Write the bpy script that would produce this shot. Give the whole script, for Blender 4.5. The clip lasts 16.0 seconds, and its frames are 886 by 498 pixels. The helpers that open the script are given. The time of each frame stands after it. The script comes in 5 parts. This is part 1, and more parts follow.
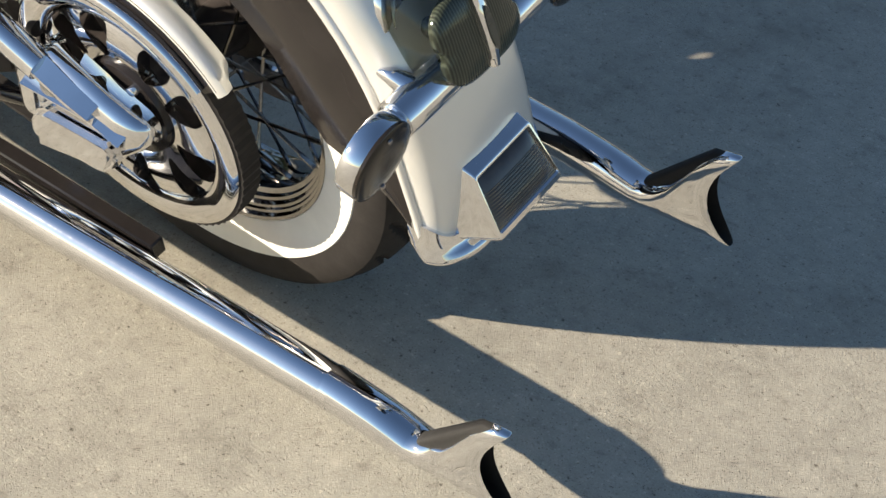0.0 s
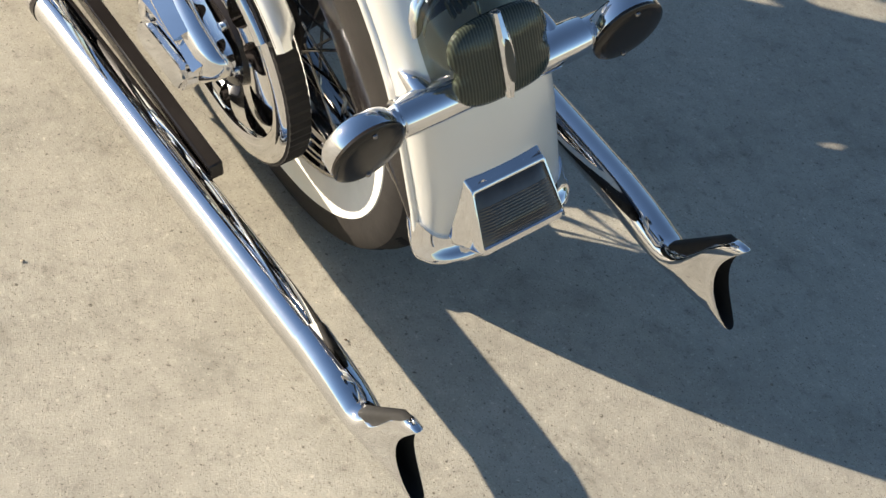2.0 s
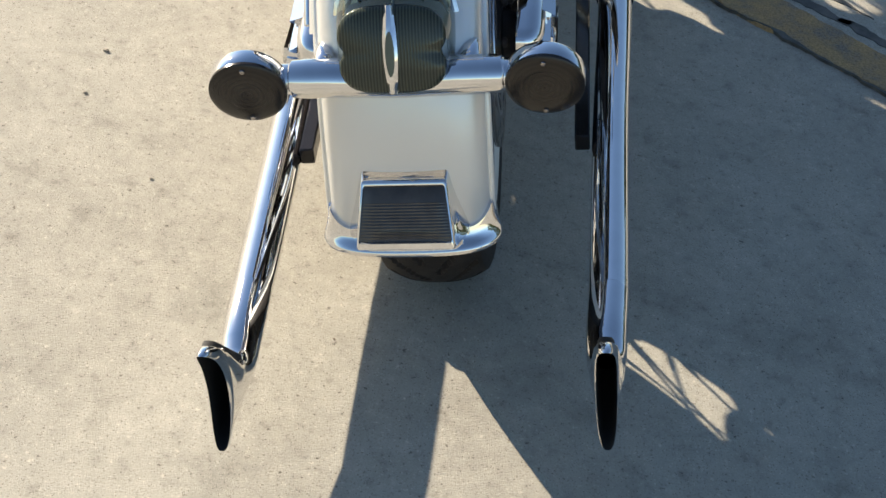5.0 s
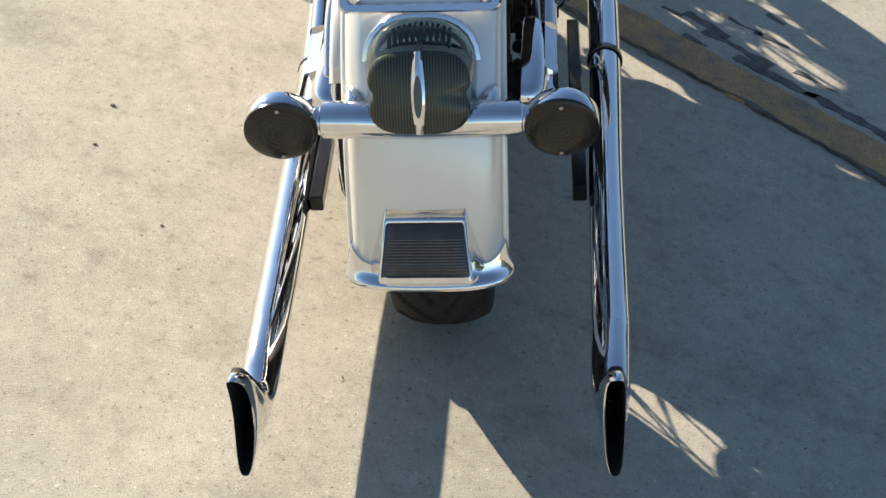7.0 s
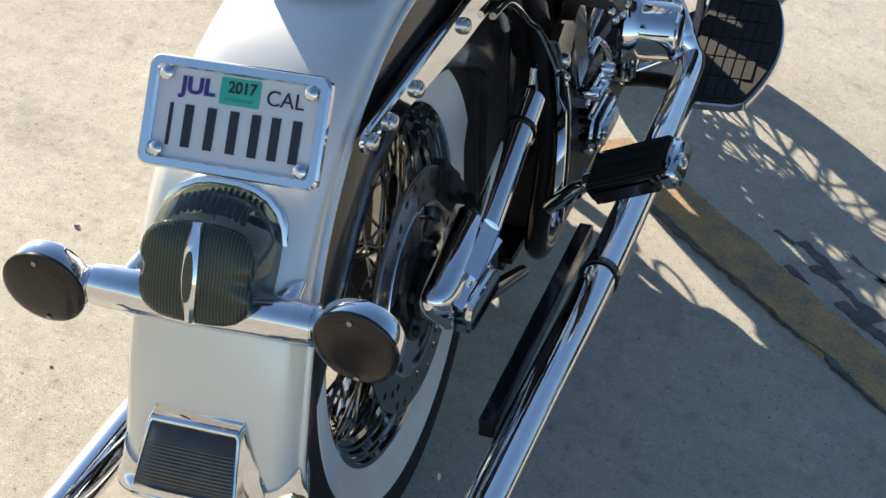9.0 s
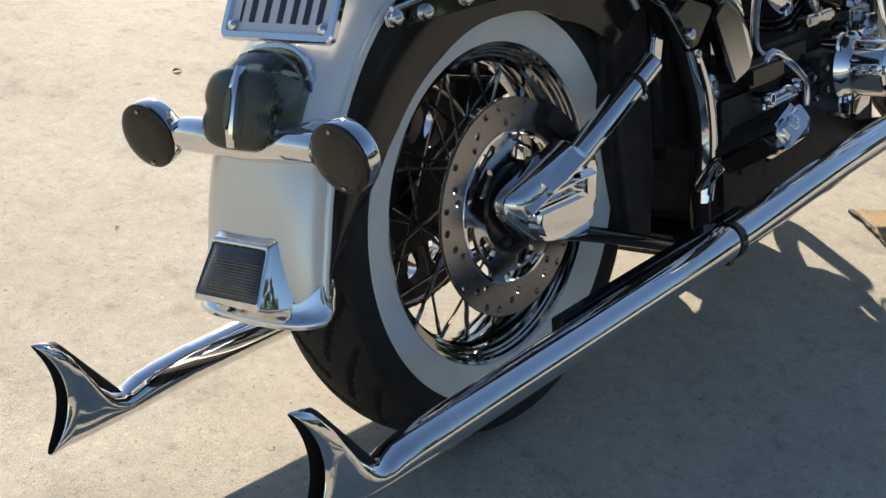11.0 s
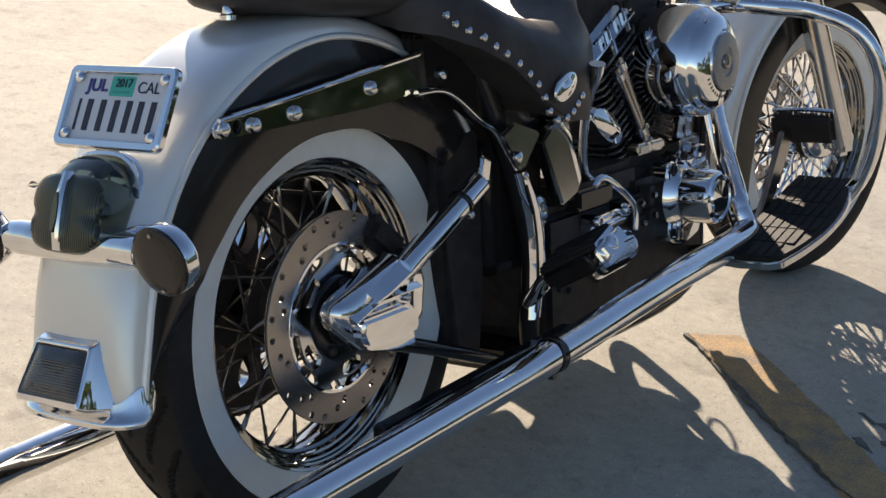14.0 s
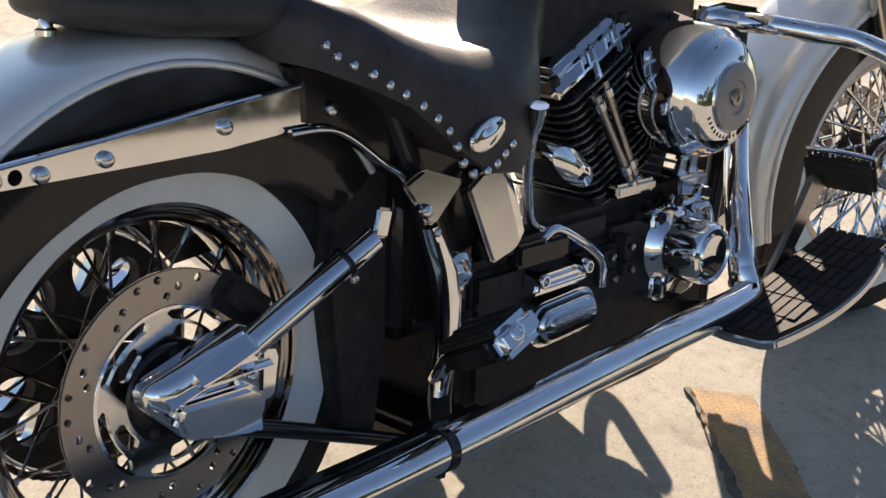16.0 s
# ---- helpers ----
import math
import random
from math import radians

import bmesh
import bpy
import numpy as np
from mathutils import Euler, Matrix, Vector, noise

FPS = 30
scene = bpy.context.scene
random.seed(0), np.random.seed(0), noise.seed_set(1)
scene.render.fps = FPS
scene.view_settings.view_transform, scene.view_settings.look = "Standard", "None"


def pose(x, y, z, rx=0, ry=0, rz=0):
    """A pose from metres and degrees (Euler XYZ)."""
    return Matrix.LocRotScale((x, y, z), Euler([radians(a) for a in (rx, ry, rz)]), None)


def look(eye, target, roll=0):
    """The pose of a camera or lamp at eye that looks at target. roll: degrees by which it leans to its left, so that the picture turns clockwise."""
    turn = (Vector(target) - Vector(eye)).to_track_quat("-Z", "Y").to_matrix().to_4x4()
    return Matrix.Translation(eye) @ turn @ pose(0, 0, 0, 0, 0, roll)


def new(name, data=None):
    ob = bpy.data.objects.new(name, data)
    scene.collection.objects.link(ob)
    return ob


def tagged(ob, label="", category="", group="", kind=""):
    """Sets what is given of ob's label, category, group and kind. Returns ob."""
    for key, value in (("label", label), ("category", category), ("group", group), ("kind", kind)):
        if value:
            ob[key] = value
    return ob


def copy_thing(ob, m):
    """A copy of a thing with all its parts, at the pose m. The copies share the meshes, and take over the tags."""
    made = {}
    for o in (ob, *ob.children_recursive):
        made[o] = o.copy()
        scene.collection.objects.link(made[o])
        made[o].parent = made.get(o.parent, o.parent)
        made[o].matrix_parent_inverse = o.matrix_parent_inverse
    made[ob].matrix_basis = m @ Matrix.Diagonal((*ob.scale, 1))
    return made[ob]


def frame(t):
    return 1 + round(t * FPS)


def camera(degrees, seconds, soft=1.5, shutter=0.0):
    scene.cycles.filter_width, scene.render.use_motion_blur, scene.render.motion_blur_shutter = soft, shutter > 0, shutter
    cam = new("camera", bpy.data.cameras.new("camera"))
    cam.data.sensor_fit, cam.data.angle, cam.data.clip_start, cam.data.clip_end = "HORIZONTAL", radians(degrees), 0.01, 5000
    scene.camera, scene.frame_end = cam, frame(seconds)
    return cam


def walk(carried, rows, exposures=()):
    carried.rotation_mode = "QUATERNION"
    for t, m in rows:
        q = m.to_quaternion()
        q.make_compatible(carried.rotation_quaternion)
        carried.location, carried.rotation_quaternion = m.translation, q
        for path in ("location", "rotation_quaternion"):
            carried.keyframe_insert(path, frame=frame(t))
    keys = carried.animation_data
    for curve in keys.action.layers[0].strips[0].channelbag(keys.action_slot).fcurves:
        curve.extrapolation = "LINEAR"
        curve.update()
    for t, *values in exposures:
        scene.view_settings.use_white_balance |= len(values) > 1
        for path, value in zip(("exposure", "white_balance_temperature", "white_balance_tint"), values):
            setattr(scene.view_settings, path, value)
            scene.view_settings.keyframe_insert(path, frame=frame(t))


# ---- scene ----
cam = camera(31.12, 16.0)

EXPOSURES = ((0.0, 1.04, 6650, 10), (1.5, 1.06, 6650, 10), (2.5, 1.24, 6650, 10), (3.5, 1.28, 6650, 10), (5.0, 1.24, 6650, 10), (8.0, 1.29, 6600, 10), (9.0, 1.37, 6450, 10), (9.7, 1.34, 6550, 11), (11.8, 1.00, 6700, 12), (14.5, 1.07, 6850, 16), (15.5, 1.16, 6950, 17), (16.0, 1.27, 7050, 18))
LEAN = 13.186
PATH = [
    (0, (-1.0823, 1.2015, 1.2664), (-0.3973, 0.1528, 0.2708), 5.58),
    (0.5, (-1.1065, 1.2288, 1.2789), (-0.4280, 0.1785, 0.2806), 6.22),
    (1, (-1.1610, 1.2458, 1.3047), (-0.4438, 0.2183, 0.3098), 6.69),
    (1.5, (-1.2941, 1.2208, 1.3974), (-0.4786, 0.2853, 0.3876), 8.85),
    (2, (-1.3278, 1.0321, 1.3997), (-0.4622, 0.1993, 0.3427), 14.60),
    (2.5, (-1.4177, 0.7686, 1.3701), (-0.4689, 0.0866, 0.2772), 17.88),
    (3, (-1.5718, 0.5679, 1.4151), (-0.5131, 0.0461, 0.3349), 17.39),
    (3.5, (-1.4991, 0.3516, 1.3670), (-0.3968, 0.0090, 0.2590), 17.25),
    (4, (-1.4742, 0.1442, 1.3554), (-0.3240, -0.0246, 0.2561), 14.30),
    (4.5, (-1.6254, 0.0042, 1.3684), (-0.4010, -0.0265, 0.3388), 11.87),
    (5, (-1.8232, 0.0928, 1.3755), (-0.5582, 0.0357, 0.3974), 11.13),
    (5.2, (-1.8962, 0.1566, 1.3639), (-0.6046, 0.0667, 0.4239), 12.32),
    (7.5, (-1.9476, 0.1826, 1.3679), (-0.6155, 0.0906, 0.4864), 12.70),
    (8, (-1.8685, 0.0694, 1.3821), (-0.5053, 0.0854, 0.5446), 11.99),
    (8.5, (-1.7276, -0.1489, 1.3957), (-0.3570, -0.0010, 0.5836), 13.60),
    (9, (-1.5290, -0.3007, 1.3406), (-0.1843, -0.0561, 0.5087), 16.08),
    (9.5, (-1.3214, -0.4863, 1.3247), (-0.0747, -0.0019, 0.4466), 16.68),
    (9.7, (-1.3602, -0.5931, 1.2742), (-0.1448, 0.0083, 0.4250), 15.15),
    (11.8, (-1.6832, -1.1846, 1.1527), (-0.5142, -0.2884, 0.5281), 5.56),
    (12, (-1.6944, -1.1809, 1.1546), (-0.5170, -0.2862, 0.5437), 6.23),
    (12.5, (-1.6987, -1.1635, 1.1558), (-0.5154, -0.2683, 0.5573), 7.23),
    (13, (-1.6812, -1.1495, 1.1541), (-0.5007, -0.2570, 0.5459), 7.33),
    (13.5, (-1.6687, -1.1567, 1.1529), (-0.4486, -0.2992, 0.5733), 8.95),
    (14, (-1.6167, -1.2039, 1.1686), (-0.3521, -0.3846, 0.6305), 8.96),
    (14.5, (-1.5914, -1.2518, 1.1763), (-0.3654, -0.4059, 0.5921), 9.07),
    (15, (-1.5736, -1.3353, 1.2846), (-0.3856, -0.4648, 0.6594), 11.56),
    (15.5, (-1.3230, -1.2847, 1.2883), (-0.1539, -0.3946, 0.6551), 12.93),
    (16, (-1.0355, -1.2080, 1.3103), (0.0857, -0.2877, 0.6349), 12.52),
]
walk(cam, [(t, look(eye, target, roll)) for t, eye, target, roll in PATH], EXPOSURES)

# ---------------------------------------------------------------- light
SUN_FROM = Vector((1.68, 1.82, 1.0)).normalized()
world = bpy.data.worlds.new("world")
scene.world = world
world.use_nodes = True
sky = world.node_tree.nodes.new("ShaderNodeTexSky")
sky.sky_type, sky.sun_disc = 'NISHITA', False
sky.sun_elevation = math.asin(SUN_FROM.z)
sky.sun_rotation = math.atan2(SUN_FROM.x, SUN_FROM.y)
sky.air_density, sky.dust_density, sky.ozone_density = 1.0, 0.2, 2.6
world.node_tree.links.new(sky.outputs[0], world.node_tree.nodes["Background"].inputs[0])
world.node_tree.nodes["Background"].inputs[1].default_value = 0.068
sun = new("sun", bpy.data.lights.new("sun", "SUN"))
sun.data.energy, sun.data.angle, sun.data.color = 5.0, radians(0.53), (1.0, 0.89, 0.73)
sun.matrix_world = look(SUN_FROM * 20, (0, 0, 0))

# ---------------------------------------------------------------- materials
def base_mat(name):
    m = bpy.data.materials.new(name)
    m.use_nodes = True
    return m, m.node_tree.nodes, m.node_tree.links, m.node_tree.nodes["Principled BSDF"]


def setp(b, **kw):
    for k, v in kw.items():
        key = k.replace("_", " ").title().replace("Ior", "IOR")
        b.inputs[key].default_value = (*v, 1) if isinstance(v, tuple) else v


def node(ns, kind, **kw):
    n = ns.new(kind)
    for k, v in kw.items():
        if k in n.inputs:
            n.inputs[k].default_value = v
    return n


def noise_tex(ns, ls, scale, detail=4.0, rough=0.55, coord="Object"):
    tc = ns.new("ShaderNodeTexCoord")
    n = ns.new("ShaderNodeTexNoise")
    n.inputs["Scale"].default_value, n.inputs["Detail"].default_value, n.inputs["Roughness"].default_value = scale, detail, rough
    ls.new(tc.outputs[coord], n.inputs["Vector"])
    return n


def ramp(ns, ls, src, stops):
    r = ns.new("ShaderNodeValToRGB")
    el = r.color_ramp.elements
    while len(el) < len(stops):
        el.new(0.5)
    for e, (p, c) in zip(el, stops):
        e.position, e.color = p, (*c, 1) if len(c) == 3 else c
    ls.new(src, r.inputs[0])
    return r


def bump(ns, ls, b, src, strength, dist=0.002):
    n = ns.new("ShaderNodeBump")
    n.inputs["Strength"].default_value, n.inputs["Distance"].default_value = strength, dist
    ls.new(src, n.inputs["Height"])
    ls.new(n.outputs[0], b.inputs["Normal"])
    return n


def surface(name, col, rough=0.5, metal=0.0, coat=0.0, vary=0.12, scale=18.0, rvary=0.08, fine=0.0, fscale=300.0, tint=None, spec=0.5):
    """A material with large stains in its colour, a worn gloss and a fine relief."""
    m, ns, ls, b = base_mat(name)
    setp(b, metallic=metal, roughness=rough, coat_weight=coat, coat_roughness=0.03, specular_ior_level=spec)
    n = noise_tex(ns, ls, scale)
    lo = tuple(c * (1 - vary) for c in col)
    hi = tuple(min(1, c * (1 + vary)) for c in (tint or col))
    r = ramp(ns, ls, n.outputs["Fac"], [(0.3, lo), (0.7, hi)])
    ls.new(r.outputs[0], b.inputs["Base Color"])
    n2 = noise_tex(ns, ls, scale * 5)
    mr = ns.new("ShaderNodeMapRange")
    mr.inputs["To Min"].default_value, mr.inputs["To Max"].default_value = max(0.01, rough - rvary), rough + rvary
    ls.new(n2.outputs["Fac"], mr.inputs["Value"])
    ls.new(mr.outputs[0], b.inputs["Roughness"])
    if fine:
        n3 = noise_tex(ns, ls, fscale, 3)
        bump(ns, ls, b, n3.outputs["Fac"], fine, 0.001)
    return m


CHROME = surface("chrome", (0.77, 0.77, 0.78), 0.045, 1.0, vary=0.04, rvary=0.025, scale=25)
CHROME_SOFT = surface("polished_aluminium", (0.60, 0.60, 0.60), 0.14, 1.0, vary=0.06, rvary=0.06, scale=30)
STEEL = surface("brake_steel", (0.36, 0.33, 0.31), 0.26, 1.0, vary=0.05, rvary=0.02, scale=30)
# chrome with the dark reflections inside the wheels put into its colour
RIM = surface("rim_chrome_darkened", (0.30, 0.29, 0.28), 0.06, 1.0, vary=0.06, rvary=0.03, scale=25)
# rear spokes: chrome coloured dark as if in shadow; front ones use CHROME
SPOKE = surface("spoke_chrome_shaded", (0.26, 0.25, 0.24), 0.22, 1.0, vary=0.1)
WHITE = surface("pearl_white_paint", (0.74, 0.73, 0.69), 0.30, 0.38, coat=0.6, vary=0.03, rvary=0.03, scale=6)
BLACK = surface("black_gloss_paint", (0.018, 0.0155, 0.0148), 0.12, 0.0, vary=0.2, rvary=0.05, spec=0.32)
ENGINE = surface("black_engine_finish", (0.040, 0.0345, 0.0325), 0.44, 0.0, vary=0.3, scale=40, fine=0.3, fscale=500, spec=0.09)
RUBBER = surface("black_rubber", (0.021, 0.0185, 0.0172), 0.72, vary=0.3, scale=30, fine=0.2, fscale=400, spec=0.25)
WALL = surface("whitewall_rubber", (0.72, 0.71, 0.66), 0.55, vary=0.06, scale=20)
LEATHER = surface("black_leather", (0.044, 0.0385, 0.0360), 0.42, vary=0.25, scale=25, fine=0.3, fscale=260, spec=0.22)
PLATE = surface("plate_enamel", (0.62, 0.64, 0.68), 0.35, vary=0.04)
INK = surface("dark_plate_ink", (0.012, 0.014, 0.03), 0.45)
BLUE_INK = surface("blue_plate_ink", (0.03, 0.025, 0.18), 0.45)
TEAL = surface("teal_sticker", (0.03, 0.42, 0.33), 0.4, vary=0.08)
DARK_HOLE = surface("near_black_steel", (0.01, 0.009, 0.008), 0.8)


def lens_mat(name, col, kind):
    m, ns, ls, b = base_mat(name)
    setp(b, roughness=0.08 if kind == "ribs" else 0.20, specular_ior_level=0.4)
    b.inputs["Base Color"].default_value = (*col, 1)
    tc = ns.new("ShaderNodeTexCoord")
    w = ns.new("ShaderNodeTexWave")
    if kind == "ribs":
        w.wave_type, w.bands_direction = 'BANDS', 'Y'
        w.inputs["Scale"].default_value = 95.0
    else:
        w.wave_type, w.rings_direction = 'RINGS', 'X'
        w.inputs["Scale"].default_value = 55.0
    w.inputs["Distortion"].default_value = 0.0
    ls.new(tc.outputs["Object"], w.inputs["Vector"])
    r = ramp(ns, ls, w.outputs["Fac"], [(0.2, tuple(c * (0.7 if kind == 'ribs' else 0.92) for c in col)), (0.9, tuple(c * (1.7 if kind == 'ribs' else 1.15) for c in col))])
    ls.new(r.outputs[0], b.inputs["Base Color"])
    bump(ns, ls, b, w.outputs["Fac"], 0.02 if kind != 'ribs' else 0.2, 0.001)
    return m


LENS_GREEN = lens_mat("smoked_lamp_lens", (0.036, 0.042, 0.030), "ribs")
LENS_TAIL = surface("smoked_fluted_lens", (0.048, 0.042, 0.034), 0.10, coat=0.6, vary=0.25, scale=40, rvary=0.04)
LENS_RING = lens_mat("smoked_ring_lens", (0.018, 0.014, 0.011), "rings")
# paler than the lens: the flutes' edge glints put into colour; also the bulbs
LENS_FLUTE = surface("smoked_pale_flute", (0.085, 0.10, 0.085), 0.12, coat=0.5, vary=0.2, scale=35)
LENS_PLAIN = surface("smoked_oval_window", (0.028, 0.036, 0.030), 0.07, coat=0.5, vary=0.25, scale=35)


def smoked_glass():
    """Thin smoke-green plastic with a glossy skin."""
    m, ns, ls, b = base_mat("smoked_clear_cap")
    setp(b, roughness=0.02, transmission_weight=1.0, ior=1.04, coat_weight=1.0, coat_roughness=0.02)
    n = noise_tex(ns, ls, 30)
    r = ramp(ns, ls, n.outputs["Fac"], [(0.3, (0.17, 0.19, 0.15)), (0.7, (0.22, 0.24, 0.20))])
    ls.new(r.outputs[0], b.inputs["Base Color"])
    return m


CAP_GLASS = smoked_glass()


def concrete():
    m, ns, ls, b = base_mat("broom_finished_concrete")
    setp(b, roughness=0.85)
    big = noise_tex(ns, ls, 1.3, 5, 0.6)
    mid = noise_tex(ns, ls, 14, 5, 0.65)
    grain = noise_tex(ns, ls, 330, 4, 0.75)
    speck = noise_tex(ns, ls, 120, 3, 0.6)
    c1 = ramp(ns, ls, big.outputs["Fac"], [(0.3, (0.352, 0.328, 0.272)), (0.7, (0.448, 0.422, 0.352))])
    c2 = ramp(ns, ls, mid.outputs["Fac"], [(0.32, (0.80, 0.79, 0.78)), (0.42, (0.96, 0.955, 0.95)), (0.65, (1.04, 1.035, 1.03))])
    c3 = ramp(ns, ls, grain.outputs["Fac"], [(0.28, (0.52, 0.51, 0.50)), (0.42, (0.96, 0.96, 0.96)), (0.60, (1.05, 1.05, 1.05)), (0.72, (1.28, 1.27, 1.25))])
    c4 = ramp(ns, ls, speck.outputs["Fac"], [(0.29, (0.40, 0.38, 0.36)), (0.35, (0.90, 0.895, 0.89)), (0.42, (1, 1, 1)), (0.62, (1, 1, 1)), (0.71, (1.35, 1.34, 1.32))])
    blot = noise_tex(ns, ls, 4.5, 6, 0.62)
    c5 = ramp(ns, ls, blot.outputs["Fac"], [(0.32, (0.78, 0.775, 0.77)), (0.43, (0.97, 0.965, 0.96)), (0.66, (1.05, 1.045, 1.04))])
    out = c1.outputs[0]
    pits = noise_tex(ns, ls, 42, 4, 0.6)
    c6 = ramp(ns, ls, pits.outputs["Fac"], [(0.27, (0.72, 0.71, 0.695)), (0.39, (0.96, 0.955, 0.95)), (0.60, (1.03, 1.03, 1.025)), (0.72, (1.14, 1.135, 1.13))])
    for c in (c2, c3, c4, c5, c6):
        mx = ns.new("ShaderNodeMix")
        mx.data_type, mx.blend_type = 'RGBA', 'MULTIPLY'
        mx.inputs[0].default_value = 1.0
        ls.new(out, mx.inputs[6])
        ls.new(c.outputs[0], mx.inputs[7])
        out = mx.outputs[2]
    # pits and bare stones, each cell of the pattern picking whether it holds one
    holes = []
    for scale, low, high, size, dark in ((400, 0.0, 0.15, 0.36, (0.46, 0.44, 0.42)), (300, 0.86, 1.0, 0.36, (1.26, 1.25, 1.22)), (190, 0.0, 0.05, 0.26, (0.50, 0.48, 0.45)), (120, 0.955, 1.0, 0.26, (1.22, 1.21, 1.18))):
        tc = ns.new("ShaderNodeTexCoord")
        wob = noise_tex(ns, ls, scale * 2.2, 2, 0.5)
        ad2 = ns.new("ShaderNodeVectorMath")
        ad2.operation = 'MULTIPLY_ADD'
        ad2.inputs[1].default_value = (0.5 / scale,) * 3
        ls.new(wob.outputs["Color"], ad2.inputs[0])
        ls.new(tc.outputs["Object"], ad2.inputs[2])
        v = ns.new("ShaderNodeTexVoronoi")
        v.inputs["Scale"].default_value = scale
        ls.new(ad2.outputs[0], v.inputs["Vector"])
        sep = ns.new("ShaderNodeSeparateColor")
        ls.new(v.outputs["Color"], sep.inputs[0])
        pick = ns.new("ShaderNodeMath")
        pick.operation = 'COMPARE'
        pick.inputs[1].default_value, pick.inputs[2].default_value = (low + high) / 2, (high - low) / 2
        ls.new(sep.outputs[0], pick.inputs[0])
        spot = ns.new("ShaderNodeMapRange")
        spot.inputs["From Min"].default_value, spot.inputs["From Max"].default_value = size, size * 0.6
        ls.new(v.outputs["Distance"], spot.inputs["Value"])
        fac = ns.new("ShaderNodeMath")
        fac.operation = 'MULTIPLY'
        ls.new(pick.outputs[0], fac.inputs[0])
        ls.new(spot.outputs[0], fac.inputs[1])
        mx = ns.new("ShaderNodeMix")
        mx.data_type, mx.blend_type = 'RGBA', 'MULTIPLY'
        ls.new(fac.outputs[0], mx.inputs[0])
        ls.new(out, mx.inputs[6])
        mx.inputs[7].default_value = (*dark, 1)
        out = mx.outputs[2]
        if dark[0] < 1:
            holes.append(fac.outputs[0])
    # hairline cracks
    tc = ns.new("ShaderNodeTexCoord")
    vor = ns.new("ShaderNodeTexVoronoi")
    vor.feature = 'DISTANCE_TO_EDGE'
    vor.inputs["Scale"].default_value = 1.1
    add = ns.new("ShaderNodeVectorMath")
    add.operation = 'MULTIPLY_ADD'
    add.inputs[1].default_value = (0.25, 0.25, 0.25)
    nz = noise_tex(ns, ls, 3, 5, 0.6)
    ls.new(nz.outputs["Color"], add.inputs[0])
    ls.new(tc.outputs["Object"], add.inputs[2])
    ls.new(add.outputs[0], vor.inputs["Vector"])
    cr = ramp(ns, ls, vor.outputs["Distance"], [(0.0, (0.80, 0.79, 0.78)), (0.004, (1, 1, 1))])
    mx = ns.new("ShaderNodeMix")
    mx.data_type, mx.blend_type = 'RGBA', 'MULTIPLY'
    mx.inputs[0].default_value = 0.4
    ls.new(out, mx.inputs[6])
    ls.new(cr.outputs[0], mx.inputs[7])
    ls.new(mx.outputs[2], b.inputs["Base Color"])
    ad = ns.new("ShaderNodeMath")
    ad.operation = 'ADD'
    ls.new(grain.outputs["Fac"], ad.inputs[0])
    ls.new(mid.outputs["Fac"], ad.inputs[1])
    rise = ad.outputs[0]
    for h in holes:
        sub = ns.new("ShaderNodeMath")
        sub.operation = 'MULTIPLY_ADD'
        sub.inputs[1].default_value = -0.7
        ls.new(h, sub.inputs[0])
        ls.new(rise, sub.inputs[2])
        rise = sub.outputs[0]
    bump(ns, ls, b, rise, 0.50, 0.0026)
    return m


CONCRETE = concrete()


def worn_paint():
    m, ns, ls, b = base_mat("worn_yellow_paint")
    setp(b, roughness=0.8)
    n = noise_tex(ns, ls, 16, 6, 0.7)
    g = noise_tex(ns, ls, 220, 3, 0.6)
    c = ramp(ns, ls, n.outputs["Fac"], [(0.34, (0.25, 0.20, 0.145)), (0.5, (0.42, 0.27, 0.125)), (0.7, (0.56, 0.345, 0.13))])
    c3 = ramp(ns, ls, g.outputs["Fac"], [(0.3, (0.55, 0.55, 0.55)), (0.6, (1.05, 1.05, 1.05))])
    mx = ns.new("ShaderNodeMix")
    mx.data_type, mx.blend_type = 'RGBA', 'MULTIPLY'
    mx.inputs[0].default_value = 1.0
    ls.new(c.outputs[0], mx.inputs[6])
    ls.new(c3.outputs[0], mx.inputs[7])
    ls.new(mx.outputs[2], b.inputs["Base Color"])
    bump(ns, ls, b, g.outputs["Fac"], 0.6, 0.002)
    return m


YELLOW = worn_paint()
TAR = surface("dark_tar_stain", (0.10, 0.095, 0.085), 0.8, vary=0.45, scale=30, fine=0.4, fscale=250)

# ---------------------------------------------------------------- mesh helpers
def part(name, bm, material, parent=None, label="", sharp=38):
    bmesh.ops.recalc_face_normals(bm, faces=bm.faces)
    me = bpy.data.meshes.new(name)
    bm.to_mesh(me)
    bm.free()
    me.materials.append(material)
    me.shade_smooth()
    me.set_sharp_from_angle(angle=radians(sharp))
    o = new(name, me)
    if parent is not None:
        o.parent = parent
    if label:
        tagged(o, label)
    return o


def share(name, me, parent, m, label=""):
    o = new(name, me)
    o.parent = parent
    o.matrix_basis = m
    if label:
        tagged(o, label)
    return o


def skin(rings, closed=True, caps=True, bm=None):
    """Joins rings of points into one surface."""
    bm = bm or bmesh.new()
    vs = [[bm.verts.new(p) for p in ring] for ring in rings]
    n = len(vs[0])
    for a, b in zip(vs, vs[1:]):
        for i in range(n if closed else n - 1):
            j = (i + 1) % n
            bm.faces.new((a[i], a[j], b[j], b[i]))
    if caps and closed:
        bm.faces.new(vs[0][::-1])
        bm.faces.new(vs[-1])
    return bm


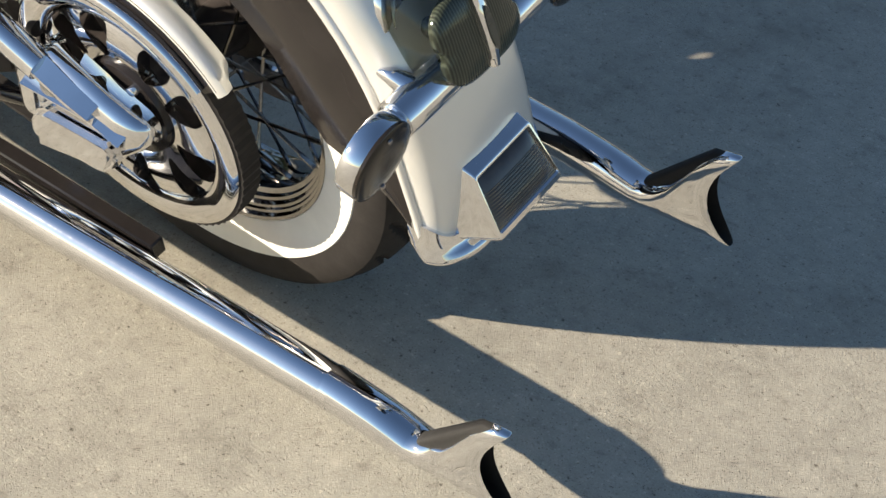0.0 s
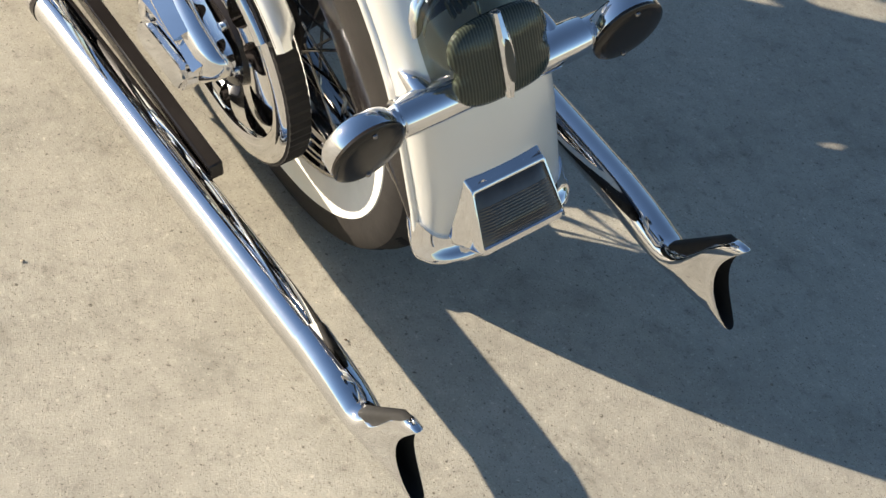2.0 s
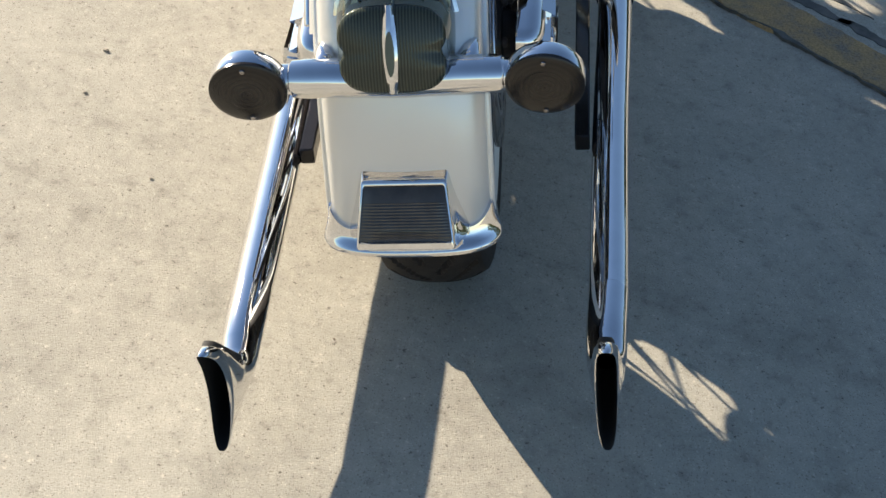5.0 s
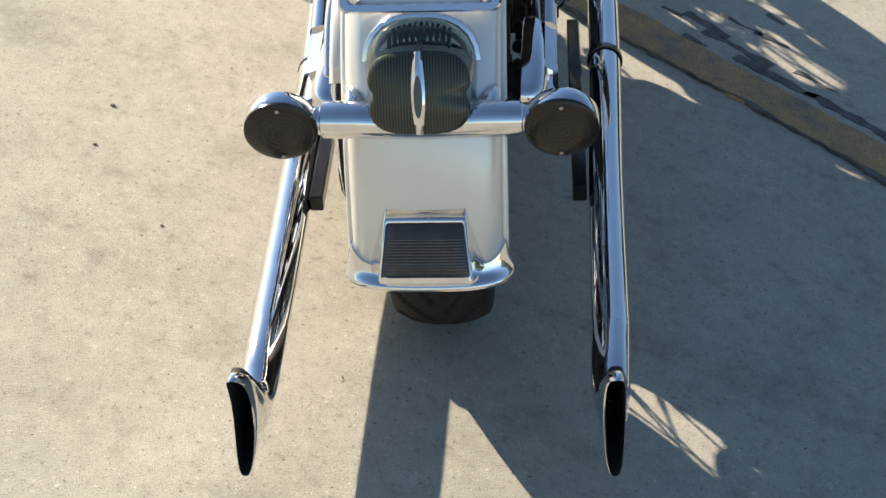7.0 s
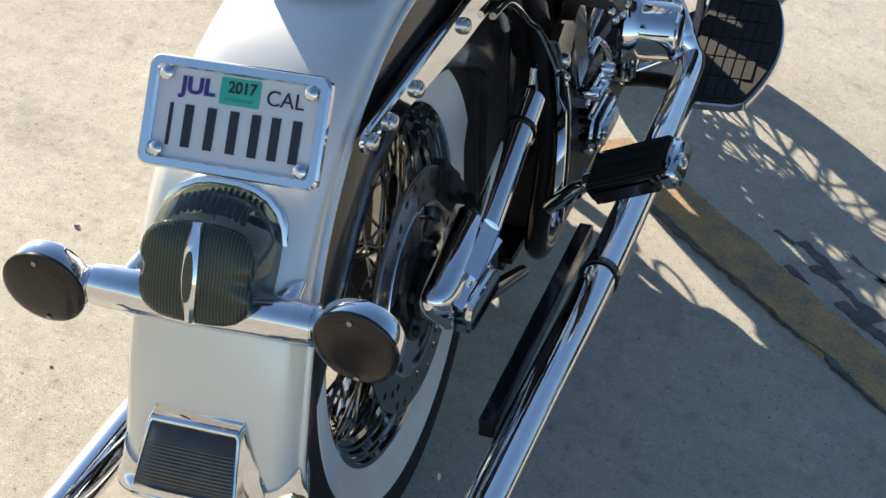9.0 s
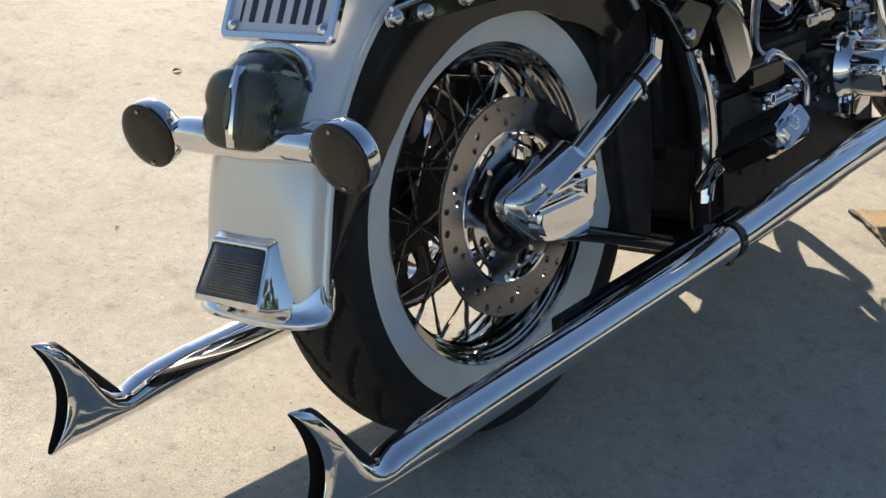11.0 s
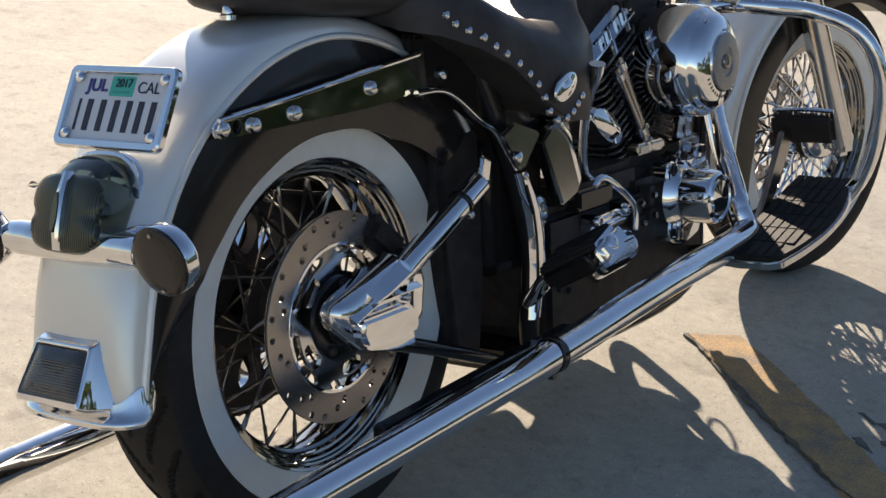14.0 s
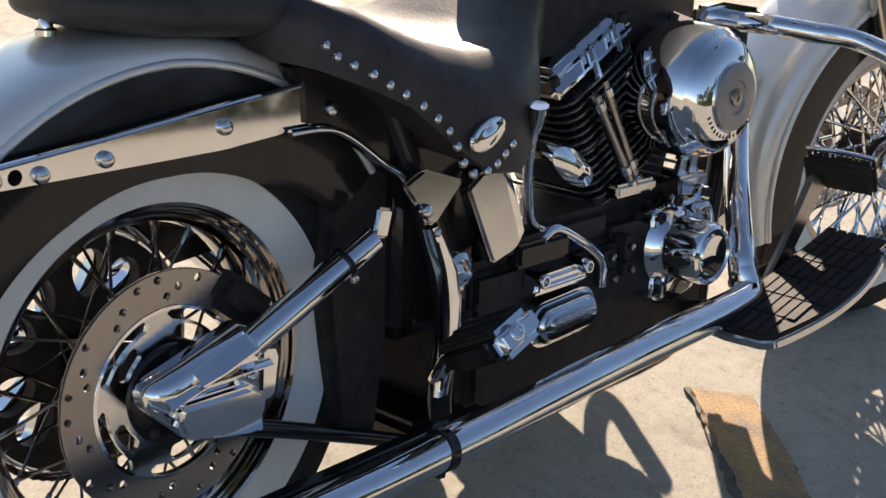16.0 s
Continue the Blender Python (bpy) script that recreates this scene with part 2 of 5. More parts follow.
def lathe(prof, n=64, origin=(0, 0, 0), axis='y', caps=False, bm=None, wave=None):
    """Turns (radius, along) points round an axis."""
    rings = []
    for r, a in prof:
        ring = []
        for i in range(n):
            t = 2 * math.pi * i / n
            rr = r + (wave(t, r, a) if wave else 0)
            c, s = rr * math.cos(t), rr * math.sin(t)
            p = {'y': (c, a, s), 'x': (a, c, s), 'z': (c, s, a)}[axis]
            ring.append((p[0] + origin[0], p[1] + origin[1], p[2] + origin[2]))
        rings.append(ring)
    return skin(rings, True, caps, bm)


def spline(pts, per=8):
    """Points of a smooth curve through pts."""
    P = [Vector(p) for p in pts]
    out = []
    for i in range(len(P) - 1):
        a, b, c, d = P[max(i - 1, 0)], P[i], P[i + 1], P[min(i + 2, len(P) - 1)]
        for k in range(per):
            t = k / per
            out.append(0.5 * ((2 * b) + (c - a) * t + (2 * a - 5 * b + 4 * c - d) * t * t + (3 * b - a - 3 * c + d) * t ** 3))
    return out + [P[-1]]


def tube(pts, r, n=20, per=8, bm=None, caps=True, flat=1.0):
    """A round bar along a smooth curve; r is one radius or one for each point."""
    C = spline(pts, per) if per > 1 else [Vector(p) for p in pts]
    m = len(C)
    if isinstance(r, (int, float)):
        R = [r] * m
    else:
        R = [r[min(int(i / per), len(r) - 1)] * (1 - (i / per) % 1) + r[min(int(i / per) + 1, len(r) - 1)] * ((i / per) % 1) for i in range(m)]
    T = [(C[min(i + 1, m - 1)] - C[max(i - 1, 0)]).normalized() for i in range(m)]
    u = T[0].orthogonal().normalized()
    if abs(T[0].z) < 0.9:
        u = Vector((0, 0, 1)).cross(T[0]).normalized()
    rings = []
    for c, t, rr in zip(C, T, R):
        u = (u - t * u.dot(t)).normalized()
        v = t.cross(u)
        rings.append([c + (u * math.cos(2 * math.pi * k / n) + v * flat * math.sin(2 * math.pi * k / n)) * rr for k in range(n)])
    return skin(rings, True, caps, bm)


def slab(outline, y0, y1, bev=0.003, bm=None, seg=2):
    """A flat plate: an outline in (x, z), between two depths, with rounded edges."""
    own = bmesh.new()
    a = [own.verts.new((x, y0, z)) for x, z in outline]
    b = [own.verts.new((x, y1, z)) for x, z in outline]
    n = len(a)
    own.faces.new(a)
    own.faces.new(b[::-1])
    for i in range(n):
        own.faces.new((a[i], b[i], b[(i + 1) % n], a[(i + 1) % n]))
    if bev:
        bmesh.ops.recalc_face_normals(own, faces=own.faces)
        es = [e for e in own.edges if len(e.link_faces) == 2 and e.calc_face_angle(0) > 0.5]
        bmesh.ops.bevel(own, geom=es, offset=bev, segments=seg, affect='EDGES', clamp_overlap=True)
    return merge(bm, own)


def ridge(path, s, y, h):
    """A raised rib on an upright face: (x, z, half width) along it, a broad slope above and a short one below."""
    rings = []
    for i, (x, z, w) in enumerate(path):
        a, b = path[max(i - 1, 0)], path[min(i + 1, len(path) - 1)]
        d = Vector((b[0] - a[0], 0, b[1] - a[1])).normalized()
        n = Vector((-d.z, 0, d.x)) if d.x > 0 else Vector((d.z, 0, -d.x))
        c = Vector((x, 0, z))
        rings.append([c + n * w + Vector((0, s * y, 0)), c - n * w * 0.45 + Vector((0, s * (y + h), 0)), c - n * w * 0.75 + Vector((0, s * (y + h), 0)), c - n * w + Vector((0, s * y, 0))])
    bm = skin(rings)
    bmesh.ops.recalc_face_normals(bm, faces=bm.faces)
    return bm


def merge(bm, own):
    if bm is None:
        return own
    me = bpy.data.meshes.new("t")
    own.to_mesh(me)
    own.free()
    bm.from_mesh(me)
    bpy.data.meshes.remove(me)
    return bm


def block(lo, hi, bev=0.004, bm=None, m=None, seg=2):
    own = bmesh.new()
    bmesh.ops.create_cube(own, size=1)
    for v in own.verts:
        v.co = [(a + b) / 2 + (b - a) * c for a, b, c in zip(lo, hi, v.co)]
    if bev:
        bmesh.ops.bevel(own, geom=own.edges[:], offset=bev, segments=seg, affect='EDGES', clamp_overlap=True)
    if m is not None:
        own.transform(m)
    return merge(bm, own)


def round_rect(w, h, r, n=5):
    """Outline of a rounded rectangle round the origin."""
    out = []
    for cx, cy, a0 in ((w / 2 - r, h / 2 - r, 0), (-w / 2 + r, h / 2 - r, 90), (-w / 2 + r, -h / 2 + r, 180), (w / 2 - r, -h / 2 + r, 270)):
        for k in range(n + 1):
            a = radians(a0 + 90 * k / n)
            out.append((cx + r * math.cos(a), cy + r * math.sin(a)))
    return out


def cut(bm, cutter):
    """bm with the solid cutter taken out of it."""
    meshes = []
    for b in (bm, cutter):
        bmesh.ops.recalc_face_normals(b, faces=b.faces)
        me = bpy.data.meshes.new("t")
        b.to_mesh(me)
        b.free()
        meshes.append(me)
    a, c = new("t", meshes[0]), new("t", meshes[1])
    md = a.modifiers.new("cut", 'BOOLEAN')
    md.object, md.operation, md.solver = c, 'DIFFERENCE', 'EXACT'
    md.use_self = True
    dg = bpy.context.evaluated_depsgraph_get()
    dg.update()
    out = bmesh.new()
    res = bpy.data.meshes.new_from_object(a.evaluated_get(dg))
    out.from_mesh(res)
    for o in (a, c):
        bpy.data.objects.remove(o)
    for me in (*meshes, res):
        bpy.data.meshes.remove(me)
    return out


def dome(r, h, n=14):
    """A low round bolt head, its base at the origin, pointing to -y."""
    return lathe([(r, 0), (r, -h * 0.35), (r * 0.85, -h * 0.75), (r * 0.5, -h * 0.95), (0.0005, -h)], n, caps=True)


def raw(bm, material):
    bmesh.ops.recalc_face_normals(bm, faces=bm.faces)
    me = bpy.data.meshes.new("piece")
    bm.to_mesh(me)
    bm.free()
    me.materials.append(material)
    me.shade_smooth()
    me.set_sharp_from_angle(angle=radians(38))
    return me


def words(text, size, depth=0.0004, bold=0.0):
    cu = bpy.data.curves.new("t", 'FONT')
    cu.body, cu.size, cu.extrude, cu.align_x, cu.align_y, cu.offset = text, size, depth, 'CENTER', 'CENTER', bold
    o = new("t", cu)
    dg = bpy.context.evaluated_depsgraph_get()
    me = bpy.data.meshes.new_from_object(o.evaluated_get(dg))
    bpy.data.objects.remove(o)
    return me


# ---------------------------------------------------------------- ground
bm = bmesh.new()
xs = [-70, -25, -9, -4, -2, 0, 2, 4, 9, 25, 70]
grid = [[bm.verts.new((x, y, 0)) for y in xs] for x in xs]
for i in range(len(xs) - 1):
    for j in range(len(xs) - 1):
        bm.faces.new((grid[i][j], grid[i + 1][j], grid[i + 1][j + 1], grid[i][j + 1]))
tagged(part("ground", bm, CONCRETE), "weathered beige concrete parking ground with fine pits", "ground", kind="structure")


def ragged(center, along, length, width, seed, z, bite):
    """A thin crust with torn edges lying on the ground."""
    rnd = random.Random(seed)
    ax = Vector((*along, 0)).normalized()
    sd = Vector((-ax.y, ax.x, 0))
    c = Vector((*center, 0))
    n = int(length / 0.012)
    left, right = [], []
    a = b = 0.0
    for i in range(n + 1):
        a = a * 0.82 + rnd.uniform(-bite, bite) * 0.5
        b = b * 0.82 + rnd.uniform(-bite, bite) * 0.5
        p = c + ax * (length * i / n)
        left.append(p + sd * (width / 2 + a))
        right.append(p - sd * (width / 2 + b))
    bm = bmesh.new()
    zz = Vector((0, 0, z))
    rows = [[bm.verts.new(q) for q in (l, l.lerp(r, 0.03) + zz, l.lerp(r, 0.5) + zz, l.lerp(r, 0.97) + zz, r)] for l, r in zip(left, right)]
    for p, q in zip(rows, rows[1:]):
        for k in range(4):
            bm.faces.new((p[k], q[k], q[k + 1], p[k + 1]))
    return bm


tagged(part("painted_line", ragged((1.2175, -0.050), (-0.625, -0.780), 2.6, 0.124, 3, 0.005, 0.008), YELLOW), "worn yellow painted parking line with torn edges", "painted line", kind="structure")
tagged(part("tar_edge", ragged((1.169, -0.011), (-0.625, -0.780), 2.6, 0.010, 8, 0.0062, 0.010), TAR), "dark dirt along the edge of the painted line", "stain", kind="structure")
for k, (x, y, l, w_) in enumerate(((1.115, -0.452, 0.12, 0.030), (1.045, -0.486, 0.17, 0.026), (0.955, -0.545, 0.19, 0.030), (0.845, -0.668, 0.34, 0.022), (1.140, -0.538, 0.10, 0.014), (1.085, -0.600, 0.08, 0.012), (1.125, -0.405, 0.05, 0.016), (1.010, -0.440, 0.06, 0.012), (0.900, -0.470, 0.07, 0.018), (1.155, -0.225, 0.05, 0.018), (1.095, -0.245, 0.08, 0.022), (0.935, -0.665, 0.10, 0.010), (1.190, -0.640, 0.05, 0.010), (0.990, -0.360, 0.06, 0.014))):
    tagged(part("tar_stain", ragged((x, y), (-0.62, -0.78), l, w_, 12 + k, 0.0015, 0.013), TAR), "dark tar stain on the concrete beside the painted line", "stain", kind="structure")

# ---------------------------------------------------------------- motorcycle, in its own upright frame
bike = tagged(new("motorcycle"), "pearl white and black cruiser motorcycle with chrome fishtail exhausts", "motorcycle")
bike.matrix_world = pose(0, 0, 0, -LEAN, 0, 0)
AX = (0.0, 0.0, 0.32)


def groove(t, r, a):
    """Depth of the tread's curved grooves at an angle and a place across."""
    y = abs(a)
    if y < 0.006 or y > 0.054 or r < 0.29:
        return 0.0
    u = (t * 26 / (2 * math.pi) + (0.5 if a > 0 else 0.0) + 1.5 * (y / 0.05) ** 0.7) % 1.0
    return -0.007 if u < 0.17 else 0.0


def wheel(origin, turn, dense, spokes, name, wire):
    """A laced wheel: tyre with whitewalls, stepped rim with its spokes, hub."""
    root_m = Matrix.Translation(origin) @ turn @ Matrix.Diagonal((1, 1.0 if spokes < 50 else 0.80, 1, 1))
    prof = [(0.2150, -0.046), (0.222, -0.0535), (0.238, -0.0585), (0.2590, -0.0625), (0.280, -0.0675), (0.298, -0.0665)]
    k = 26
    for i in range(k + 1):
        y = -0.063 + 0.126 * i / k
        prof.append((0.3225 - 0.0165 * abs(y / 0.063) ** 2.6, y))
    prof += [(r, -y) for r, y in prof[5::-1]]
    tyre = part(name + "_tyre", lathe(prof, dense, wave=groove), RUBBER, bike, "black rubber tyre with curved tread grooves", sharp=30)
    tyre.matrix_basis = root_m
    for s in (-1, 1):
        part("whitewall", lathe([(0.2155, s * 0.0470), (0.2175, s * 0.0545), (0.224, s * 0.0565), (0.240, s * 0.0605), (0.2640, s * 0.0653), (0.2662, s * 0.0625)], 128), WALL, tyre, "white sidewall band")
    half = [(0.2165, 0.0475), (0.2185, 0.0515), (0.2165, 0.0545), (0.2125, 0.0530), (0.2105, 0.0475), (0.2075, 0.0465), (0.2060, 0.0435), (0.2030, 0.0425), (0.2005, 0.0365), (0.1970, 0.0355), (0.1955, 0.0300), (0.1900, 0.0270), (0.1865, 0.0180), (0.1850, 0.0080), (0.1850, 0.0)]
    rim = part(name + "_rim", lathe(half + [(r, -y) for r, y in half[-2::-1]], 128), RIM, bike, "stepped chrome wheel rim")
    rim.matrix_basis = root_m
    hub = part(name + "_hub", lathe([(0.012, -0.070), (0.028, -0.068), (0.030, -0.05), (0.052, -0.047), (0.052, -0.040), (0.034, -0.034), (0.030, 0), (0.034, 0.034), (0.052, 0.040), (0.052, 0.047), (0.030, 0.05), (0.028, 0.068), (0.012, 0.070)], 40, caps=True), ENGINE, bike, "dark wheel hub")
    hub.matrix_basis = root_m
    thick = 0.0021 if spokes < 50 else 0.0032
    me = raw(tube([(0, 0, 0), (0, 0, 0.85), (0, 0, 0.855), (0, 0, 1.0)], 1.0, 6, 1), wire)
    for v in me.vertices:
        v.co.x *= thick if v.co.z < 0.853 else thick * 1.5
        v.co.y *= thick if v.co.z < 0.853 else thick * 1.5
    for i in range(spokes):
        s = -1 if i % 2 else 1
        lead = (1 if (i // 2) % 2 else -1)
        a1 = 2 * math.pi * i / spokes
        a0 = a1 + lead * radians(62 if spokes < 50 else 48)
        p = Vector((0.049 * math.cos(a0), s * 0.043, 0.049 * math.sin(a0)))
        q = Vector((0.189 * math.cos(a1), s * 0.012, 0.189 * math.sin(a1)))
        d = q - p
        share("spoke", me, rim, Matrix.Translation(p) @ d.to_track_quat('Z', 'Y').to_matrix().to_4x4() @ Matrix.Diagonal((1, 1, d.length, 1)))
    return tyre, rim, hub


wheel(AX, Matrix.Identity(4), 420, 40, "rear", SPOKE)

# ---- brake disc, on the wheel's right
bm = lathe([(0.104, -0.0765), (0.146, -0.0765), (0.1465, -0.0775), (0.1465, -0.0815), (0.146, -0.0825), (0.104, -0.0825), (0.104, -0.0765)], 120)
bmesh.ops.remove_doubles(bm, verts=bm.verts, dist=1e-5)
cutter = bmesh.new()
for i in range(10):
    for k, (da, r) in enumerate(((0.0, 0.137), (0.20, 0.126), (0.33, 0.116), (0.42, 0.138))):
        if k == 3 and i % 2:
            continue
        a = 2 * math.pi * i / 10 + da
        lathe([(0.0052, -0.09), (0.0052, -0.07)], 12, (r * math.cos(a), 0, r * math.sin(a)), caps=True, bm=cutter)
disc = part("brake_disc", cut(bm, cutter), STEEL, bike, "drilled steel brake disc on an open carrier", sharp=30)
disc.location = AX
part("disc_rim", lathe([(0.1045, -0.0830), (0.1040, -0.0838), (0.1000, -0.0838), (0.0995, -0.0765)], 96), CHROME, disc, "polished inner edge")
bm = lathe([(0.034, -0.0775), (0.1040, -0.0775), (0.1060, -0.0795), (0.1040, -0.0835), (0.062, -0.0850), (0.034, -0.0860), (0.034, -0.0775)], 96)
bmesh.ops.remove_doubles(bm, verts=bm.verts, dist=1e-5)
cutter = bmesh.new()
for i in range(5):
    a0 = 2 * math.pi * i / 5 + 0.62
    for a_from, a_to, r_from, r_to, w in ((0.0, 0.98, 0.0930, 0.0960, 0.0080), (0.30, 0.86, 0.0745, 0.0730, 0.0090)):
        outer_e, inner_e = [], []
        for k in range(15):
            f = k / 14
            a = a0 + a_from + (a_to - a_from) * f
            r = r_from + (r_to - r_from) * f
            h = w * (1 - abs(2 * f - 1) ** 8) ** 0.5
            outer_e.append(((r + h) * math.cos(a), (r + h) * math.sin(a)))
            inner_e.append(((r - h) * math.cos(a), (r - h) * math.sin(a)))
        slab(outer_e + inner_e[-2:0:-1], -0.095, -0.07, 0, bm=cutter)
carrier = part("disc_carrier", cut(bm, cutter), CHROME_SOFT, disc, "polished disc carrier with curved slots", sharp=30)
part("carrier_boss", lathe([(0.034, -0.080), (0.060, -0.080), (0.060, -0.0885), (0.056, -0.0905), (0.034, -0.0905)], 48), BLACK, disc, "black bolted boss")
me = raw(dome(0.007, 0.007), ENGINE)
for i in range(5):
    a = 2 * math.pi * i / 5 + 0.3
    share("disc_bolt", me, disc, Matrix.Translation((0.049 * math.cos(a), -0.0900, 0.049 * math.sin(a))))
part("axle_boss", lathe([(0.036, -0.074), (0.036, -0.092), (0.030, -0.104), (0.022, -0.125), (0.001, -0.126)], 36), ENGINE, disc)

# caliper above the axle, inside the disc's upper rear
bm = block((-0.050, -0.096, -0.024), (0.050, -0.056, 0.024), 0.012, m=pose(0, 0, 0, 0, 38, 0))
cal = part("brake_caliper", bm, ENGINE, bike, "black brake caliper")
cal.location = (0.108, 0, 0.405)

# ---- belt pulley on the left
bm = lathe([(0.128, 0.116), (0.134, 0.119), (0.156, 0.1195), (0.161, 0.116), (0.161, 0.112), (0.158, 0.110), (0.158, 0.082), (0.150, 0.081), (0.140, 0.086), (0.128, 0.104), (0.128, 0.116)], 100)
pul = part("belt_pulley", bm, CHROME, bike, "chrome spoked belt pulley")
pul.location = (0, 0.014, 0.32)
bm = lathe([(0.020, 0.090), (0.060, 0.090), (0.066, 0.100), (0.060, 0.116), (0.030, 0.120), (0.020, 0.126), (0.001, 0.127)], 48)
part("pulley_hub", bm, BLACK, pul, "black pulley hub")
bm = lathe([(0.045, 0.100), (0.132, 0.100), (0.134, 0.104), (0.131, 0.109), (0.124, 0.1140), (0.114, 0.1175), (0.101, 0.1190), (0.088, 0.1180), (0.074, 0.1150), (0.058, 0.1105), (0.045, 0.106), (0.045, 0.100)], 100)
bmesh.ops.remove_doubles(bm, verts=bm.verts, dist=1e-5)
cutter = bmesh.new()
for i in range(10):
    a0 = 2 * math.pi * i / 10 + 0.25 + (0.06 if i % 2 else -0.06)
    ring = []
    for k in range(24):
        t = 2 * math.pi * k / 24
        c, s = math.cos(t), math.sin(t)
        d = (abs(c) ** 2.8 + abs(s) ** 2.8) ** (-1 / 2.8)
        r = 0.100 + 0.0285 * c * d
        a = a0 + 0.0215 * s * d / 0.101 * (0.75 + 0.35 * c)
        ring.append((r * math.cos(a), r * math.sin(a)))
    slab(ring, 0.09, 0.13, 0, bm=cutter)
part("pulley_web", cut(bm, cutter), CHROME, pul, "chrome web with ten windows", sharp=40)
# black disc behind the web: the dark of the pulley's shaded back as colour
bm = lathe([(0.030, 0.078), (0.150, 0.078), (0.152, 0.088), (0.130, 0.098), (0.030, 0.098), (0.030, 0.078)], 80)
bmesh.ops.remove_doubles(bm, verts=bm.verts, dist=1e-5)
cutter = bmesh.new()
for i in range(10):
    a0 = 2 * math.pi * i / 10 + 0.25 + (0.06 if i % 2 else -0.06)
    ring = []
    for k in range(20):
        t = 2 * math.pi * k / 20
        ring.append(((0.101 + 0.030 * math.cos(t)) * math.cos(a0 + 0.23 * math.sin(t)), (0.101 + 0.030 * math.cos(t)) * math.sin(a0 + 0.23 * math.sin(t))))
    slab(ring, 0.06, 0.12, 0, bm=cutter)
part("pulley_shade_disc", cut(bm, cutter), ENGINE, pul, "black disc added for the shade behind the pulley", sharp=40)
me = raw(lathe([(0.007, 0.0), (0.007, 0.008), (0.004, 0.010), (0.0005, 0.010)], 12, caps=True), CHROME)
for i in range(5):
    a = 2 * math.pi * i / 5 + 0.25 + 0.63
    share("pulley_bolt", me, pul, Matrix.Translation((0.048 * math.cos(a), 0.116, 0.048 * math.sin(a))))
# toothed belt: round the pulley, then forward
rings = []
n = 150
for i in range(n + 1):
    f = i / n
    if f < 0.6:
        a = radians(72 + (f / 0.6) * 216)
        p, nn = Vector((0.160 * math.cos(a), 0, 0.160 * math.sin(a))), Vector((math.cos(a), 0, math.sin(a)))
    else:
        g = (f - 0.6) / 0.4
        a = radians(288)
        p = Vector((0.160 * math.cos(a), 0, 0.160 * math.sin(a))).lerp(Vector((0.52, 0, -0.075)), g)
        nn = Vector((0.13, 0, -0.99))
    h = 0.0045 if i % 2 else 0.0065
    rings.append([p + Vector((0, 0.086, 0)), p + Vector((0, 0.114, 0)), p + nn * h + Vector((0, 0.114, 0)), p + nn * h + Vector((0, 0.086, 0))])
o = part("drive_belt", skin(rings), RUBBER, bike, "ribbed black drive belt", sharp=20)
o.location = (0, 0.014, 0.32)
rings = []
for i in range(13):
    p = Vector((0.160 * math.cos(radians(72)), 0, 0.160 * math.sin(radians(72)))).lerp(Vector((0.52, 0, 0.055)), i / 12)
    rings.append([p + Vector((0, y, z)) for y, z in ((0.086, 0), (0.114, 0), (0.114, 0.006), (0.086, 0.006))])
o = part("drive_belt", skin(rings), RUBBER, bike)
o.location = (0, 0.014, 0.32)


def arc_band(r0, r1, a0, a1, y0, y1, n=30, lipz=0.0):
    """A curved guard in section r0..r1, y0..y1, swept about the axle."""
    rings = []
    for i in range(n + 1):
        a = radians(a0 + (a1 - a0) * i / n)
        c, s = math.cos(a), math.sin(a)
        rings.append([(r * c, y, r * s) for r, y in ((r0, y0), (r1, y0), (r1, y1), (r1 - 0.004, y1), (r1 - 0.004, y0 + 0.004), (r0, y0 + 0.004))])
    return skin(rings)


# belt guard: black side plate, white rolled top, a chrome rail along it
o = part("belt_guard", arc_band(0.166, 0.193, 62, 146, 0.127, 0.133), BLACK, bike, "black belt guard with white rolled top")
o.location = AX
# unseen extension added to stop sun passing through the rear wheel
part("guard_light_stop", slab([(0.070, 0.175), (0.30, 0.140), (0.50, 0.095), (0.50, 0.065), (0.30, 0.085), (0.165, 0.072), (0.120, 0.125)], 0.128, 0.132, 0.001), BLACK, o, "unseen black plate added along the upper belt run to stop light")
rings = []
for i in range(41):
    a = 60 + 88 * i / 40
    end = max(0.0, (a - 141) / 7)
    c, s = math.cos(radians(a)), math.sin(radians(a))
    sec = [(0.190, 0.1335), (0.196, 0.132), (0.200, 0.127), (0.2005 - 0.006 * end, 0.115), (0.197 - 0.010 * end, 0.104 + 0.012 * end), (0.190, 0.100 + 0.016 * end), (0.188, 0.104 + 0.016 * end), (0.194 - 0.004 * end, 0.115), (0.192, 0.128)]
    rings.append([(r * c, y, r * s) for r, y in sec])
part("guard_shell", skin(rings), WHITE, o, "white rolled guard top")
part("guard_rail", tube([(0.167 * math.cos(radians(a)), 0.136, 0.167 * math.sin(radians(a))) for a in range(40, 150, 8)], 0.0085, 12, 2), CHROME, o, "chrome guard rail")

# ---------------------------------------------------------------- rear fender
def interp(x, table):
    for (a, va), (b, vb) in zip(table, table[1:]):
        if x <= b:
            t = max(0.0, min(1.0, (x - a) / (b - a)))
            return va + (vb - va) * t
    return table[-1][1]


